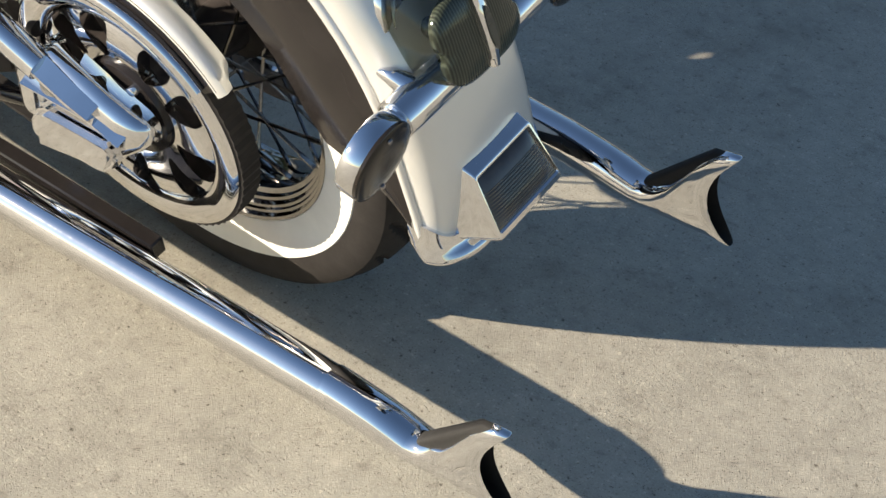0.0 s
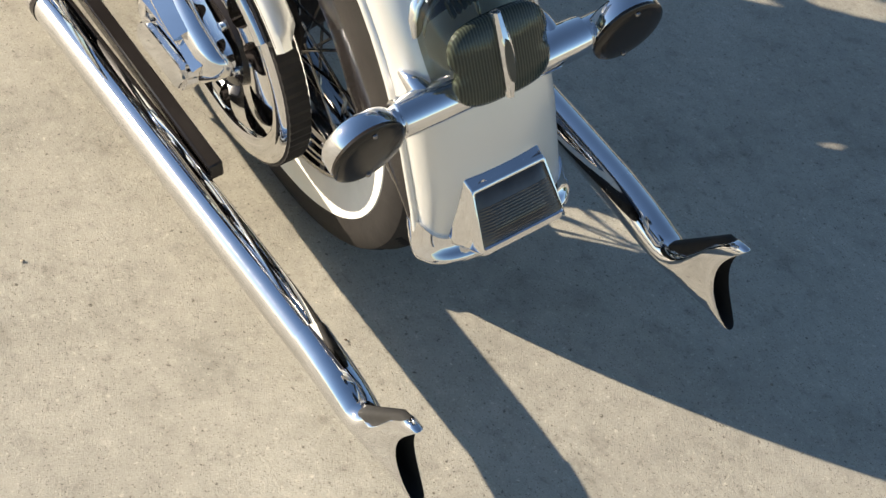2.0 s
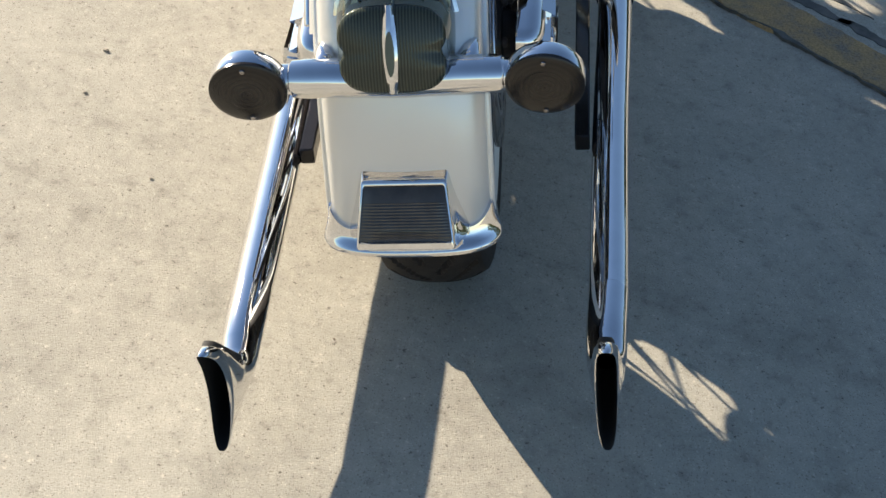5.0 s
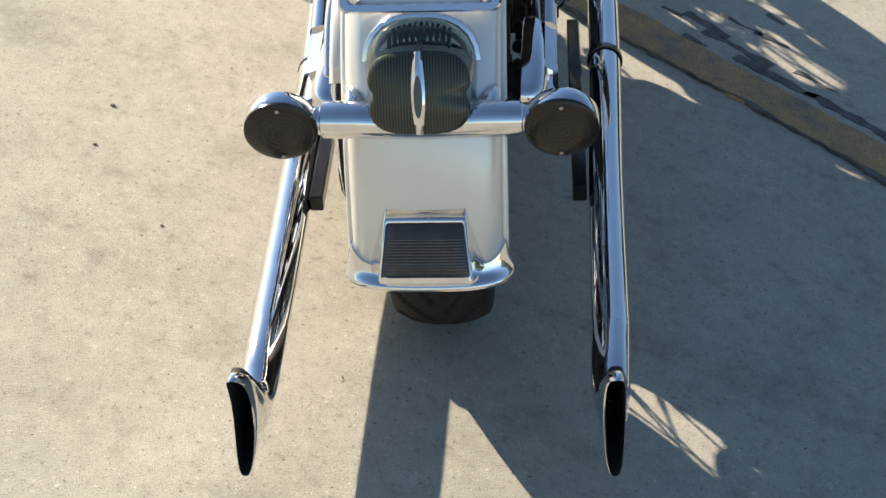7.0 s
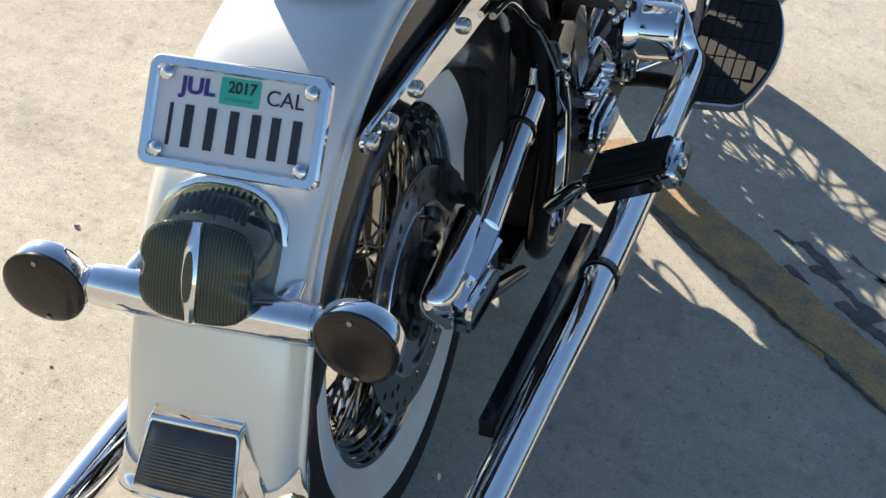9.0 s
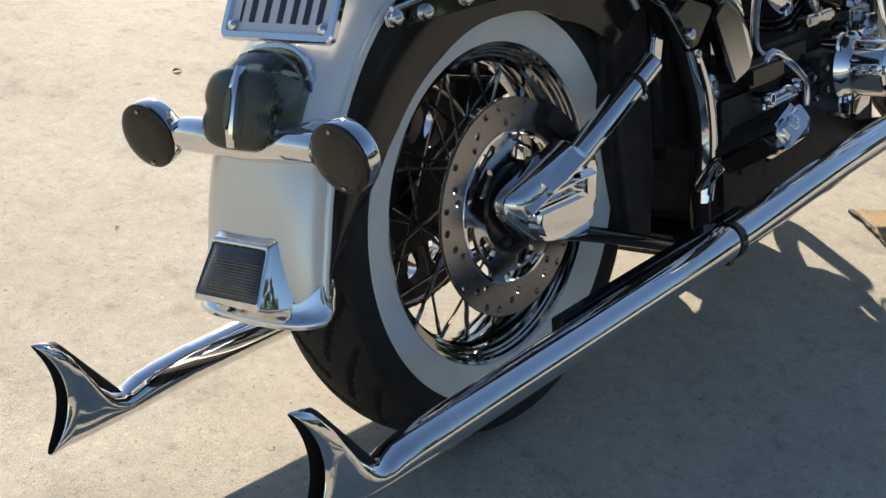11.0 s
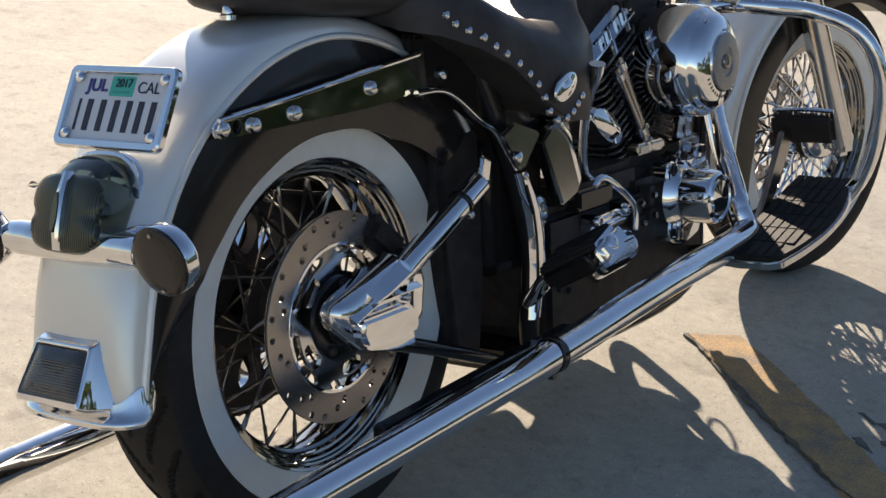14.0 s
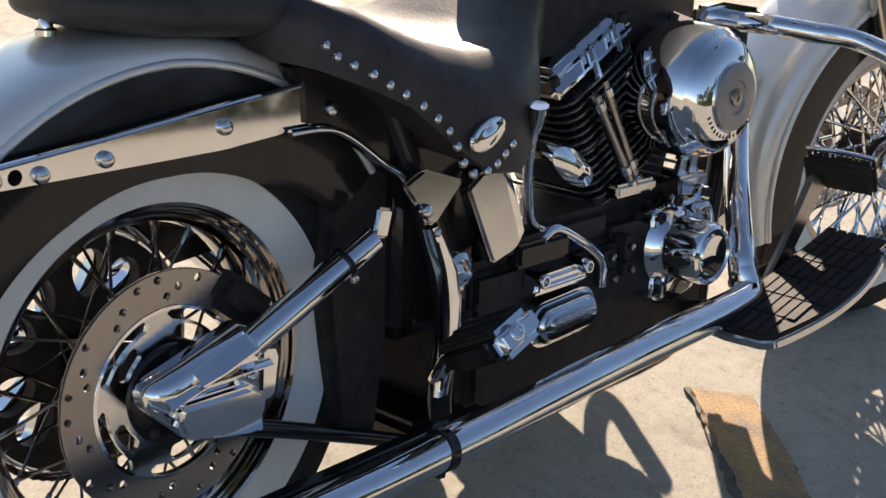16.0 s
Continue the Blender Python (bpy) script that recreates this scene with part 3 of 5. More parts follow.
LOWER_R = [(35, 0.300), (60, 0.262), (90, 0.256), (105, 0.258), (120, 0.259), (145, 0.270), (158, 0.284), (168, 0.312), (176, 0.350), (182, 0.370)]
LOWER_L = [(35, 0.300), (60, 0.258), (90, 0.250), (160, 0.252), (168, 0.264), (174, 0.315), (182, 0.370)]
EDGE = [(35, 0.376), (90, 0.381), (110, 0.378), (125, 0.375), (145, 0.370), (163, 0.364), (172, 0.364), (182, 0.374)]
CROWN = [(35, 0.412), (100, 0.414), (130, 0.411), (150, 0.407), (170, 0.404), (184, 0.405)]
angs = [35 + 147.5 * i / 70 for i in range(71)]
ROUND = [(0.0905, 0), (0.0900, 0.20), (0.0872, 0.44), (0.0803, 0.68), (0.068, 0.85), (0.048, 0.95), (0.024, 0.99), (0.0, 1.0)]


def fender_rings(section, angles=angs):
    rings = []
    for a in angles:
        c, s = math.cos(radians(a)), math.sin(radians(a))
        rings.append([(r * c, y, r * s) for y, r in section(a)])
    return rings


def crown(a):
    lo, hi = interp(a, EDGE), interp(a, CROWN)
    up = [(y, lo + (hi - lo) * f) for y, f in ROUND]
    out = [(-y, r) for y, r in up] + [(y, r) for y, r in up[-2::-1]]
    return out + [(y * 0.985, r - 0.004) for y, r in out[::-1]]


fender = part("rear_fender", skin(fender_rings(crown)), WHITE, bike, "pearl white rear fender with black sides", sharp=50)
fender.location = AX
for s in (-1, 1):
    def side(a, s=s):
        hi = interp(a, EDGE) + 0.001
        lo = min(interp(a, LOWER_R if s < 0 else LOWER_L), hi - 0.005)
        out = [(s * (0.0897 + 0.006 * math.sin(math.pi * k / 5)), lo + (hi - lo) * (1 - k / 5)) for k in range(6)]
        return out + [(y - s * 0.004, r) for y, r in out[::-1]]
    part("fender_side", skin(fender_rings(side)), BLACK, fender, "glossy black fender side")
    part("fender_bead", tube([((interp(a, EDGE) + 0.0005) * math.cos(radians(a)), s * 0.0910, (interp(a, EDGE) + 0.0005) * math.sin(radians(a))) for a in angs[::2]], 0.0052, 10, 1), WHITE, fender, "raised bead")

# ---- chrome fender tip with its lamp: a flared skirt round the tail, rising to points at the sides
half_plan = [(-0.3605, 0.0914), (-0.366, 0.0912)] + [(-0.3735 - 0.0320 * f, y) for y, f in ROUND]
plan = [Vector((x, y, 0)) for x, y in half_plan] + [Vector((x, -y, 0)) for x, y in half_plan[-2::-1]]
plan = spline(plan, 4)
rings = []
for i, p in enumerate(plan):
    d = (plan[min(i + 1, len(plan) - 1)] - plan[max(i - 1, 0)]).normalized()
    out = Vector((d.y, -d.x, 0))
    side_k = max(0.0, (abs(p.y) - 0.066) / 0.0255)
    top = 0.3070 + 0.0200 * min(1.0, side_k) ** 2.2 + 0.004 * max(0.0, min(1.0, (p.x + 0.374) / 0.03))
    run = max(0.0, min(1.0, (p.x + 0.382) / 0.022))
    flare = (0.0095 + 0.0065 * (1 - (abs(p.y) / 0.092) ** 4)) * (1 - run) ** 0.6
    lip = 0.2790 + 0.0150 * run
    h = top - lip
    sec = [(-0.006, top - 0.004), (-0.002, top + 0.0012), (0.0026, top + 0.0004), (0.0036, top - 0.10 * h), (0.0042 + 0.06 * flare, top - 0.28 * h), (0.0042 + 0.22 * flare, top - 0.46 * h), (0.0042 + 0.48 * flare, lip + 0.0130), (0.0020 + 0.92 * flare, lip + 0.0092), (0.0022 + flare, lip + 0.0064), (0.0022 + flare, lip + 0.0028), (0.0006 + 0.94 * flare, lip + 0.0006), (0.60 * flare, lip - 0.0006), (-0.006, lip + 0.001)]
    rings.append([p + out * o + Vector((0, 0, z)) for o, z in sec])
part("fender_tip", skin(rings), CHROME, bike, "chrome fender tip flaring round the tail", sharp=60)


def quad_ring(lo_x, lo_y, lo_z, hi_x, hi_y, hi_z, r, bow=0.0):
    """Outline of an upright trapezoid with rounded corners, leaning with its lamp."""
    out = []
    for y, f in round_rect(2.0, 1.0, r, 4):
        f += 0.5
        w = lo_y + (hi_y - lo_y) * f
        out.append(Vector((lo_x + (hi_x - lo_x) * f - bow * (1 - y * y), y * w, lo_z + (hi_z - lo_z) * f)))
    return out


lamp_rings = [quad_ring(-0.3850, 0.0740, 0.2960, -0.3820, 0.0490, 0.3880, 0.05),
              quad_ring(-0.4030, 0.0700, 0.2980, -0.3930, 0.0482, 0.3835, 0.06),
              quad_ring(-0.4180, 0.0620, 0.3000, -0.4010, 0.0477, 0.3800, 0.06),
              quad_ring(-0.4330, 0.0570, 0.3030, -0.4070, 0.0473, 0.3775, 0.06),
              quad_ring(-0.4440, 0.0550, 0.3080, -0.4110, 0.0472, 0.3765, 0.06),
              quad_ring(-0.4462, 0.0540, 0.3100, -0.4125, 0.0465, 0.3750, 0.06),
              quad_ring(-0.4448, 0.0520, 0.3165, -0.4130, 0.0448, 0.3722, 0.06),
              quad_ring(-0.4405, 0.0515, 0.3175, -0.4090, 0.0442, 0.3712, 0.06)]
lamp2 = part("tip_lamp", skin(lamp_rings), CHROME, bike, "chrome lamp housing on the fender tip", sharp=42)
rings = []
for k in range(109):
    f = k / 108
    w = 0.0516 + (0.0443 - 0.0516) * f
    base = Vector((-0.4418 + 0.0318 * f, 0, 0.3175 + 0.0537 * f))
    flute = 0.0004 * math.sin(2 * math.pi * f * 18) if f < 0.68 else 0.0
    swell = 0.0052 * (1 - (2 * f - 1) ** 4)
    rings.append([base + Vector((0, y * w, 0)) + Vector((-0.86, 0, 0.50)) * ((swell + flute) * (1 - abs(y) ** 5)) for y in [j / 8 - 1 for j in range(17)]])
part("lamp_glass", skin(rings, closed=False), LENS_TAIL, lamp2, "smoked fluted lens", sharp=25)

# ---------------------------------------------------------------- tail lamp
def tombstone(w, h, k=28):
    """Outline with a round top and squarer foot."""
    out = []
    for i in range(k):
        t = 2 * math.pi * i / k
        c, s = math.cos(t), math.sin(t)
        p = 2.6 if s > 0 else 3.6
        d = (abs(c) ** p + abs(s) ** p) ** (-1 / p)
        out.append((w * c * d, h * s * d))
    return out


out_dir = Vector((-0.953, 0, 0.303)).normalized()
up_dir = Vector((0.303, 0, 0.953)).normalized()
base_c = Vector((-0.331, 0.0, 0.5130))


def lamp_ring(off, w, h, lift=0.0):
    c = base_c + out_dir * off + up_dir * lift
    return [c + Vector((0, y, 0)) + up_dir * z for y, z in tombstone(w, h)]


lamp = part("tail_lamp", skin([lamp_ring(-0.020, 0.070, 0.070, 0.012), lamp_ring(0.008, 0.070, 0.070, 0.012), lamp_ring(0.013, 0.068, 0.067, 0.012), lamp_ring(0.014, 0.063, 0.062, 0.012)]), CHROME, bike, "smoked tail lamp in a chrome base with a chrome centre rib")
part("lamp_lens", skin([lamp_ring(0.011, 0.0640, 0.0635, 0.012), lamp_ring(0.028, 0.0630, 0.0615, 0.010), lamp_ring(0.040, 0.0610, 0.0575, 0.006), lamp_ring(0.049, 0.0590, 0.0520, 0.001), lamp_ring(0.0575, 0.0578, 0.0468, -0.003)], caps=False), CAP_GLASS, lamp, "smoked clear lamp cap", sharp=60).visible_shadow = False
rings = []
for off, w, h, lift in ((0.0550, 0.0575, 0.0465, -0.003), (0.0590, 0.0580, 0.0468, -0.003), (0.0625, 0.0572, 0.0460, -0.003), (0.0655, 0.0520, 0.0415, -0.003), (0.0680, 0.040, 0.032, -0.003), (0.0695, 0.020, 0.016, -0.003)):
    c = base_c + out_dir * off + up_dir * lift
    ring = []
    for i in range(48):
        t = 2 * math.pi * i / 48
        k, s = math.cos(t), math.sin(t)
        d = (abs(k) ** 3.4 + abs(s) ** 3.4) ** (-1 / 3.4)
        notch = 1 - 0.11 * math.exp(-((s * d + 0.05) / 0.16) ** 2) * (abs(k) > 0.5)
        ring.append(c + Vector((0, w * k * d * notch, 0)) + up_dir * (h * s * d))
    rings.append(ring)
part("lens_front", skin(rings), LENS_GREEN, lamp, "dark green ribbed lens", sharp=60)
bowl = [lamp_ring(0.0150, 0.0580, 0.0560, 0.008), lamp_ring(0.0160, 0.0560, 0.0540, 0.008), lamp_ring(0.0060, 0.0380, 0.0380, 0.006), lamp_ring(0.0020, 0.0140, 0.0140, 0.004)]
part("lamp_reflector", skin(bowl, caps=False), CHROME_SOFT, lamp, "polished reflector inside the lamp")
for y in (-0.024, 0.024):
    c = base_c + up_dir * 0.006 + Vector((0, y, 0))
    bulb = tube([c + out_dir * o for o in (0.004, 0.012, 0.018, 0.026, 0.034, 0.037)], [0.0085, 0.0085, 0.0075, 0.0105, 0.0075, 0.001], 16, 3)
    part("lamp_bulb", bulb, LENS_FLUTE, lamp, "small grey bulb in its socket")
part("lamp_divider", tube([base_c + out_dir * 0.014 + up_dir * 0.050, base_c + out_dir * 0.030 + up_dir * 0.044, base_c + out_dir * 0.034 - up_dir * 0.034], 0.0022, 8, 4), CHROME_SOFT, lamp)
rib = []
for k in range(15):
    f = k / 14
    c = base_c + out_dir * (0.066 + 0.007 * math.sin(math.pi * f)) + up_dir * (0.046 - 0.094 * f)
    w = 0.0045 + 0.0040 * math.sin(math.pi * f)
    rib.append([c + Vector((0, y * w, 0)) + out_dir * o for y, o in ((-1, -0.006), (-0.9, 0.002), (-0.4, 0.005), (0.4, 0.005), (0.9, 0.002), (1, -0.006))])
part("lamp_rib", skin(rib), CHROME, lamp, "chrome centre rib")
ring = []
for k in range(20):
    t = 2 * math.pi * k / 20
    ring.append(base_c + out_dir * 0.0790 + up_dir * (-0.004 + 0.024 * math.sin(t)) + Vector((0, 0.0048 * math.cos(t), 0)))
part("rib_window", skin([[p - out_dir * 0.004 for p in ring], ring]), LENS_PLAIN, lamp, "small smoked oval window")
me = raw(block((-0.0048, -0.0021, -0.010), (0.0048, 0.0021, 0.010), 0.0016), LENS_FLUTE)
for i in range(11):
    p = base_c + out_dir * 0.037 + up_dir * (0.0598 - 0.0003 * abs(i - 5) ** 2) + Vector((0, (i - 5) * 0.0066, 0))
    share("top_flute", me, lamp, Matrix.Translation(p) @ pose(0, 0, 0, 0, 55, 0))

# ---------------------------------------------------------------- light bar and signals
bar = bmesh.new()
tube([(-0.376, y, 0.4885 - 0.0045 * max(0.0, 1 - abs(y) / 0.075)) for y in (0.112, 0.095, 0.070, 0.038, 0.0, -0.038, -0.070, -0.095, -0.112)], [0.0205, 0.0216, 0.0218, 0.0206, 0.0196, 0.0206, 0.0218, 0.0216, 0.0205], 28, 6, bm=bar)
for s in (-1, 1):
    tube([(-0.376, s * 0.108, 0.4885), (-0.376, s * 0.1135, 0.4885), (-0.376, s * 0.1150, 0.4885), (-0.376, s * 0.137, 0.4885)], [0.0182, 0.0182, 0.0168, 0.0168], 24, 1, bm=bar)
    # foot of the bar on the fender
    tube([(-0.374, s * 0.076, 0.494), (-0.364, s * 0.078, 0.500), (-0.350, s * 0.080, 0.505), (-0.335, s * 0.082, 0.507)], [0.0150, 0.0125, 0.0095, 0.0050], 18, 5, bm=bar)
part("light_bar", bar, CHROME, bike, "chrome light bar across the fender")


def signal(s):
    c = Vector((-0.397, s * 0.158, 0.486))
    m = Matrix.Translation(c) @ pose(0, 0, 0, 0, -13, s * 2)
    body = part("turn_signal", lathe([(0.012, 0.0255), (0.034, 0.0250), (0.0400, 0.0234), (0.0420, 0.0200), (0.0424, 0.0035), (0.0419, 0.0025), (0.0402, 0.0025), (0.0395, 0.004)], 56, axis='x', caps=True), CHROME, bike, "round chrome turn signal with smoked lens")
    body.matrix_basis = m
    part("signal_lens", lathe([(0.0420, 0.0035), (0.0420, -0.0005), (0.0410, -0.0015), (0.036, -0.0035), (0.024, -0.0048), (0.012, -0.0050), (0.0008, -0.0052)], 56, axis='x'), LENS_RING, body, "smoked ringed lens")
    me = raw(dome(0.0030, 0.0022, 10), STEEL)
    for z in (-0.034, 0.034):
        share("lens_screw", me, body, Matrix.Translation((-0.004, 0, z)) @ pose(0, 0, 0, 0, 0, -90))


signal(1)
signal(-1)

# ---------------------------------------------------------------- number plate
pc = Vector((-0.2965, 0.0, 0.6410))
pu = Vector((0.0455, 0, 0.0910)).normalized()
pn = Vector((-0.0910, 0, 0.0455)).normalized()
PM = Matrix(((0, pu.x, pn.x, pc.x), (-1, pu.y, pn.y, pc.y), (0, pu.z, pn.z, pc.z), (0, 0, 0, 1)))


def flat(outline, z0, z1, bev=0.001):
    b = slab(outline, z0, z1, bev)
    b.transform(Matrix(((1, 0, 0, 0), (0, 0, 1, 0), (0, 1, 0, 0), (0, 0, 0, 1))))
    return b


plate = part("number_plate", flat(round_rect(0.172, 0.096, 0.008), -0.002, 0.0012, 0.0006), PLATE, bike, "pale number plate with dark characters in a chrome frame")
plate.matrix_basis = PM
outer, inner = round_rect(0.184, 0.106, 0.011, 6), round_rect(0.160, 0.083, 0.005, 6)
rings = [[(x, y, z) for x, y in o] for o, z in ((outer, -0.004), (outer, 0.003), ([(x * 0.975, y * 0.965) for x, y in outer], 0.0058), ([(x * 1.03, y * 1.05) for x, y in inner], 0.0058), (inner, 0.0030), (inner, 0.0010))]
frame_o = part("plate_frame", skin(rings, caps=False), CHROME, plate, "chrome plate frame")
me = raw(lathe([(0.0068, 0), (0.0068, 0.002), (0.005, 0.0038), (0.0005, 0.0046)], 16, axis='z'), CHROME)
for x in (-0.073, 0.073):
    for y in (-0.036, 0.036):
        share("plate_bolt", me, frame_o, Matrix.Translation((x, y, 0.0035)))
for i, w in enumerate((0.0035, 0.009, 0.009, 0.009, 0.009, 0.009, 0.009)):
    x = (-0.064, -0.0455, -0.0225, 0.0005, 0.0225, 0.0425, 0.0635)[i]
    part("plate_bar", flat([(x - w / 2, -0.031), (x + w / 2, -0.031), (x + w / 2, 0.009), (x - w / 2, 0.009)], 0.0010, 0.0022, 0), INK, plate)
for text, size, x, y, m_, lab in (("JUL", 0.0215, -0.040, 0.0265, BLUE_INK, "blue month letters"), ("CAL", 0.0205, 0.048, 0.0255, INK, "dark state letters")):
    me = words(text, size, bold=0.0007 if text == "JUL" else 0.0)
    me.materials.append(m_)
    share("plate_letters", me, plate, Matrix.Translation((x, y, 0.0018)) @ Matrix.Diagonal((1.12 if text == "JUL" else 1.0, 1, 1, 1)), lab)
stick = part("year_sticker", flat(round_rect(0.0405, 0.0255, 0.001, 2), 0.0010, 0.0018, 0), TEAL, plate, "teal registration sticker")
stick.location = (0.0025, 0.0270, 0)
me = words("2017", 0.0150, bold=0.0003)
me.materials.append(INK)
share("sticker_year", me, stick, Matrix.Translation((0.002, 0.0035, 0.0022)) @ Matrix.Diagonal((0.95, 1, 1, 1)))
part("sticker_bar", flat([(-0.015, -0.0090), (0.014, -0.0090), (0.014, -0.0060), (-0.015, -0.0060)], 0.0019, 0.0021, 0), surface("faint_teal_print", (0.02, 0.30, 0.24), 0.5), stick)
part("plate_bracket", block((-0.268, -0.03, 0.560), (-0.245, 0.03, 0.640), 0.004, m=None), BLACK, plate).matrix_parent_inverse = PM.inverted()

# ---------------------------------------------------------------- exhausts
def fishtail(s, y0):
    """A flattened flaring tail: foot straight on, top swooping up, end hollowed to a crescent."""
    st = [(-0.335, 0.0248, 0.1614, 0.0248, 0.0), (-0.370, 0.0248, 0.1582, 0.0248, 0.0), (-0.400, 0.0246, 0.1550, 0.0242, 0.0), (-0.425, 0.0240, 0.1515, 0.0225, 0.0), (-0.443, 0.0232, 0.1480, 0.0195, 0.0), (-0.457, 0.0220, 0.1475, 0.0195, 0.0), (-0.475, 0.0205, 0.1510, 0.0250, 0.004), (-0.495, 0.0190, 0.1600, 0.0350, 0.010), (-0.515, 0.0170, 0.1730, 0.0490, 0.018), (-0.532, 0.0150, 0.1855, 0.0620, 0.024), (-0.548, 0.0135, 0.1920, 0.0690, 0.028), (-0.567, 0.0128, 0.1925, 0.0715, 0.031)]
    rings, inner = [], []
    n = 44
    for x, w, zc, h, hol in st:
        ring = []
        for i in range(n):
            t = 2 * math.pi * i / n
            p = 2.0 + 0.9 * min(1, hol / 0.02)
            c, q = math.cos(t), math.sin(t)
            d = (abs(c) ** p + abs(q) ** p) ** (-1 / p)
            v = q * d
            ring.append((x + hol * (1 - v * v), y0 + min(0.0, s) * 0.055 * max(0.0, x + 0.42) + w * c * d, zc + h * v))
        rings.append(ring)
    end = rings[-1]
    lip = [(x - 0.001, y0 + (y - y0) * 0.90, 0.1925 + (z - 0.1925) * 0.985) for x, y, z in end]
    inn = [(x + 0.030, y0 + (y - y0) * 0.82, 0.1925 + (z - 0.1925) * 0.93) for x, y, z in end]
    deep = [(-0.45, y0 + (y - y0) * 0.8, 0.150 + (z - 0.1925) * 0.20) for x, y, z in end]
    return rings + [lip], [lip, inn, deep]


def exhaust(s, pts, yend, label):
    o = part("exhaust_pipe", tube(pts, [0.0210] * 5 + [0.0225, 0.0242] + [0.0250] * 6 if s < 0 else [0.0268, 0.0268, 0.0268, 0.0266, 0.0257, 0.0243], 36, 10), CHROME, bike, label, sharp=60)
    shell, bore = fishtail(s, yend)
    f = part("fishtail", skin(shell, caps=False), CHROME, o, "flared chrome fishtail end", sharp=60)
    b = skin(bore, caps=False)
    part("fishtail_bore", b, DARK_HOLE, o, "near-black opening", sharp=60)
    return o


right = exhaust(-1, [(1.100, -0.060, 0.610), (1.148, -0.064, 0.565), (1.145, -0.078, 0.480), (1.068, -0.137, 0.405), (1.002, -0.196, 0.330), (0.990, -0.210, 0.300), (0.986, -0.222, 0.273), (0.935, -0.235, 0.262), (0.629, -0.240, 0.243), (0.296, -0.236, 0.210), (0.0, -0.227, 0.185), (-0.25, -0.2228, 0.1673), (-0.345, -0.2212, 0.1605)], -0.217, "long chrome exhaust pipe with a fishtail end")
left = exhaust(1, [(0.80, 0.235, 0.225), (0.629, 0.240, 0.208), (0.296, 0.226, 0.183), (0.0, 0.220, 0.170), (-0.25, 0.2155, 0.163), (-0.345, 0.2145, 0.1600)], 0.2135, "long chrome exhaust pipe with a fishtail end, in the sun")
for o, s, z in ((right, -1, 0.2103), (left, 1, 0.1845)):
    bm = lathe([(0.0252, -0.007), (0.0278, -0.0065), (0.0278, 0.0065), (0.0252, 0.007)], 40, axis='x')
    c = part("pipe_clamp", bm, BLACK, o, "black pipe clamp")
    c.matrix_basis = pose(0.298 if s < 0 else 0.325, -0.2360 if s < 0 else 0.2268, z, 0, 4, 0)
    part("clamp_screw", block((-0.006, -0.005, -0.036), (0.006, 0.005, -0.026), 0.001), BLACK, c)
    # black square bar along the inner side of the pipe
    rings = []
    for x, zz in ((-0.060, 0.187), (0.10, 0.196), (0.42, 0.212)):
        rings.append([(x, s * ((0.1885 if s < 0 else 0.183) + a), zz - (0.012 if s > 0 else 0) + b) for a, b in ((-0.010, -0.012), (0.010, -0.012), (0.010, 0.012), (-0.010, 0.012))])
    bm = skin(rings)
    bmesh.ops.bevel(bm, geom=bm.edges[:], offset=0.002, segments=1, affect='EDGES', clamp_overlap=True)
    part("support_bar", bm, BLACK, bike, "black square support bar beside the exhaust")

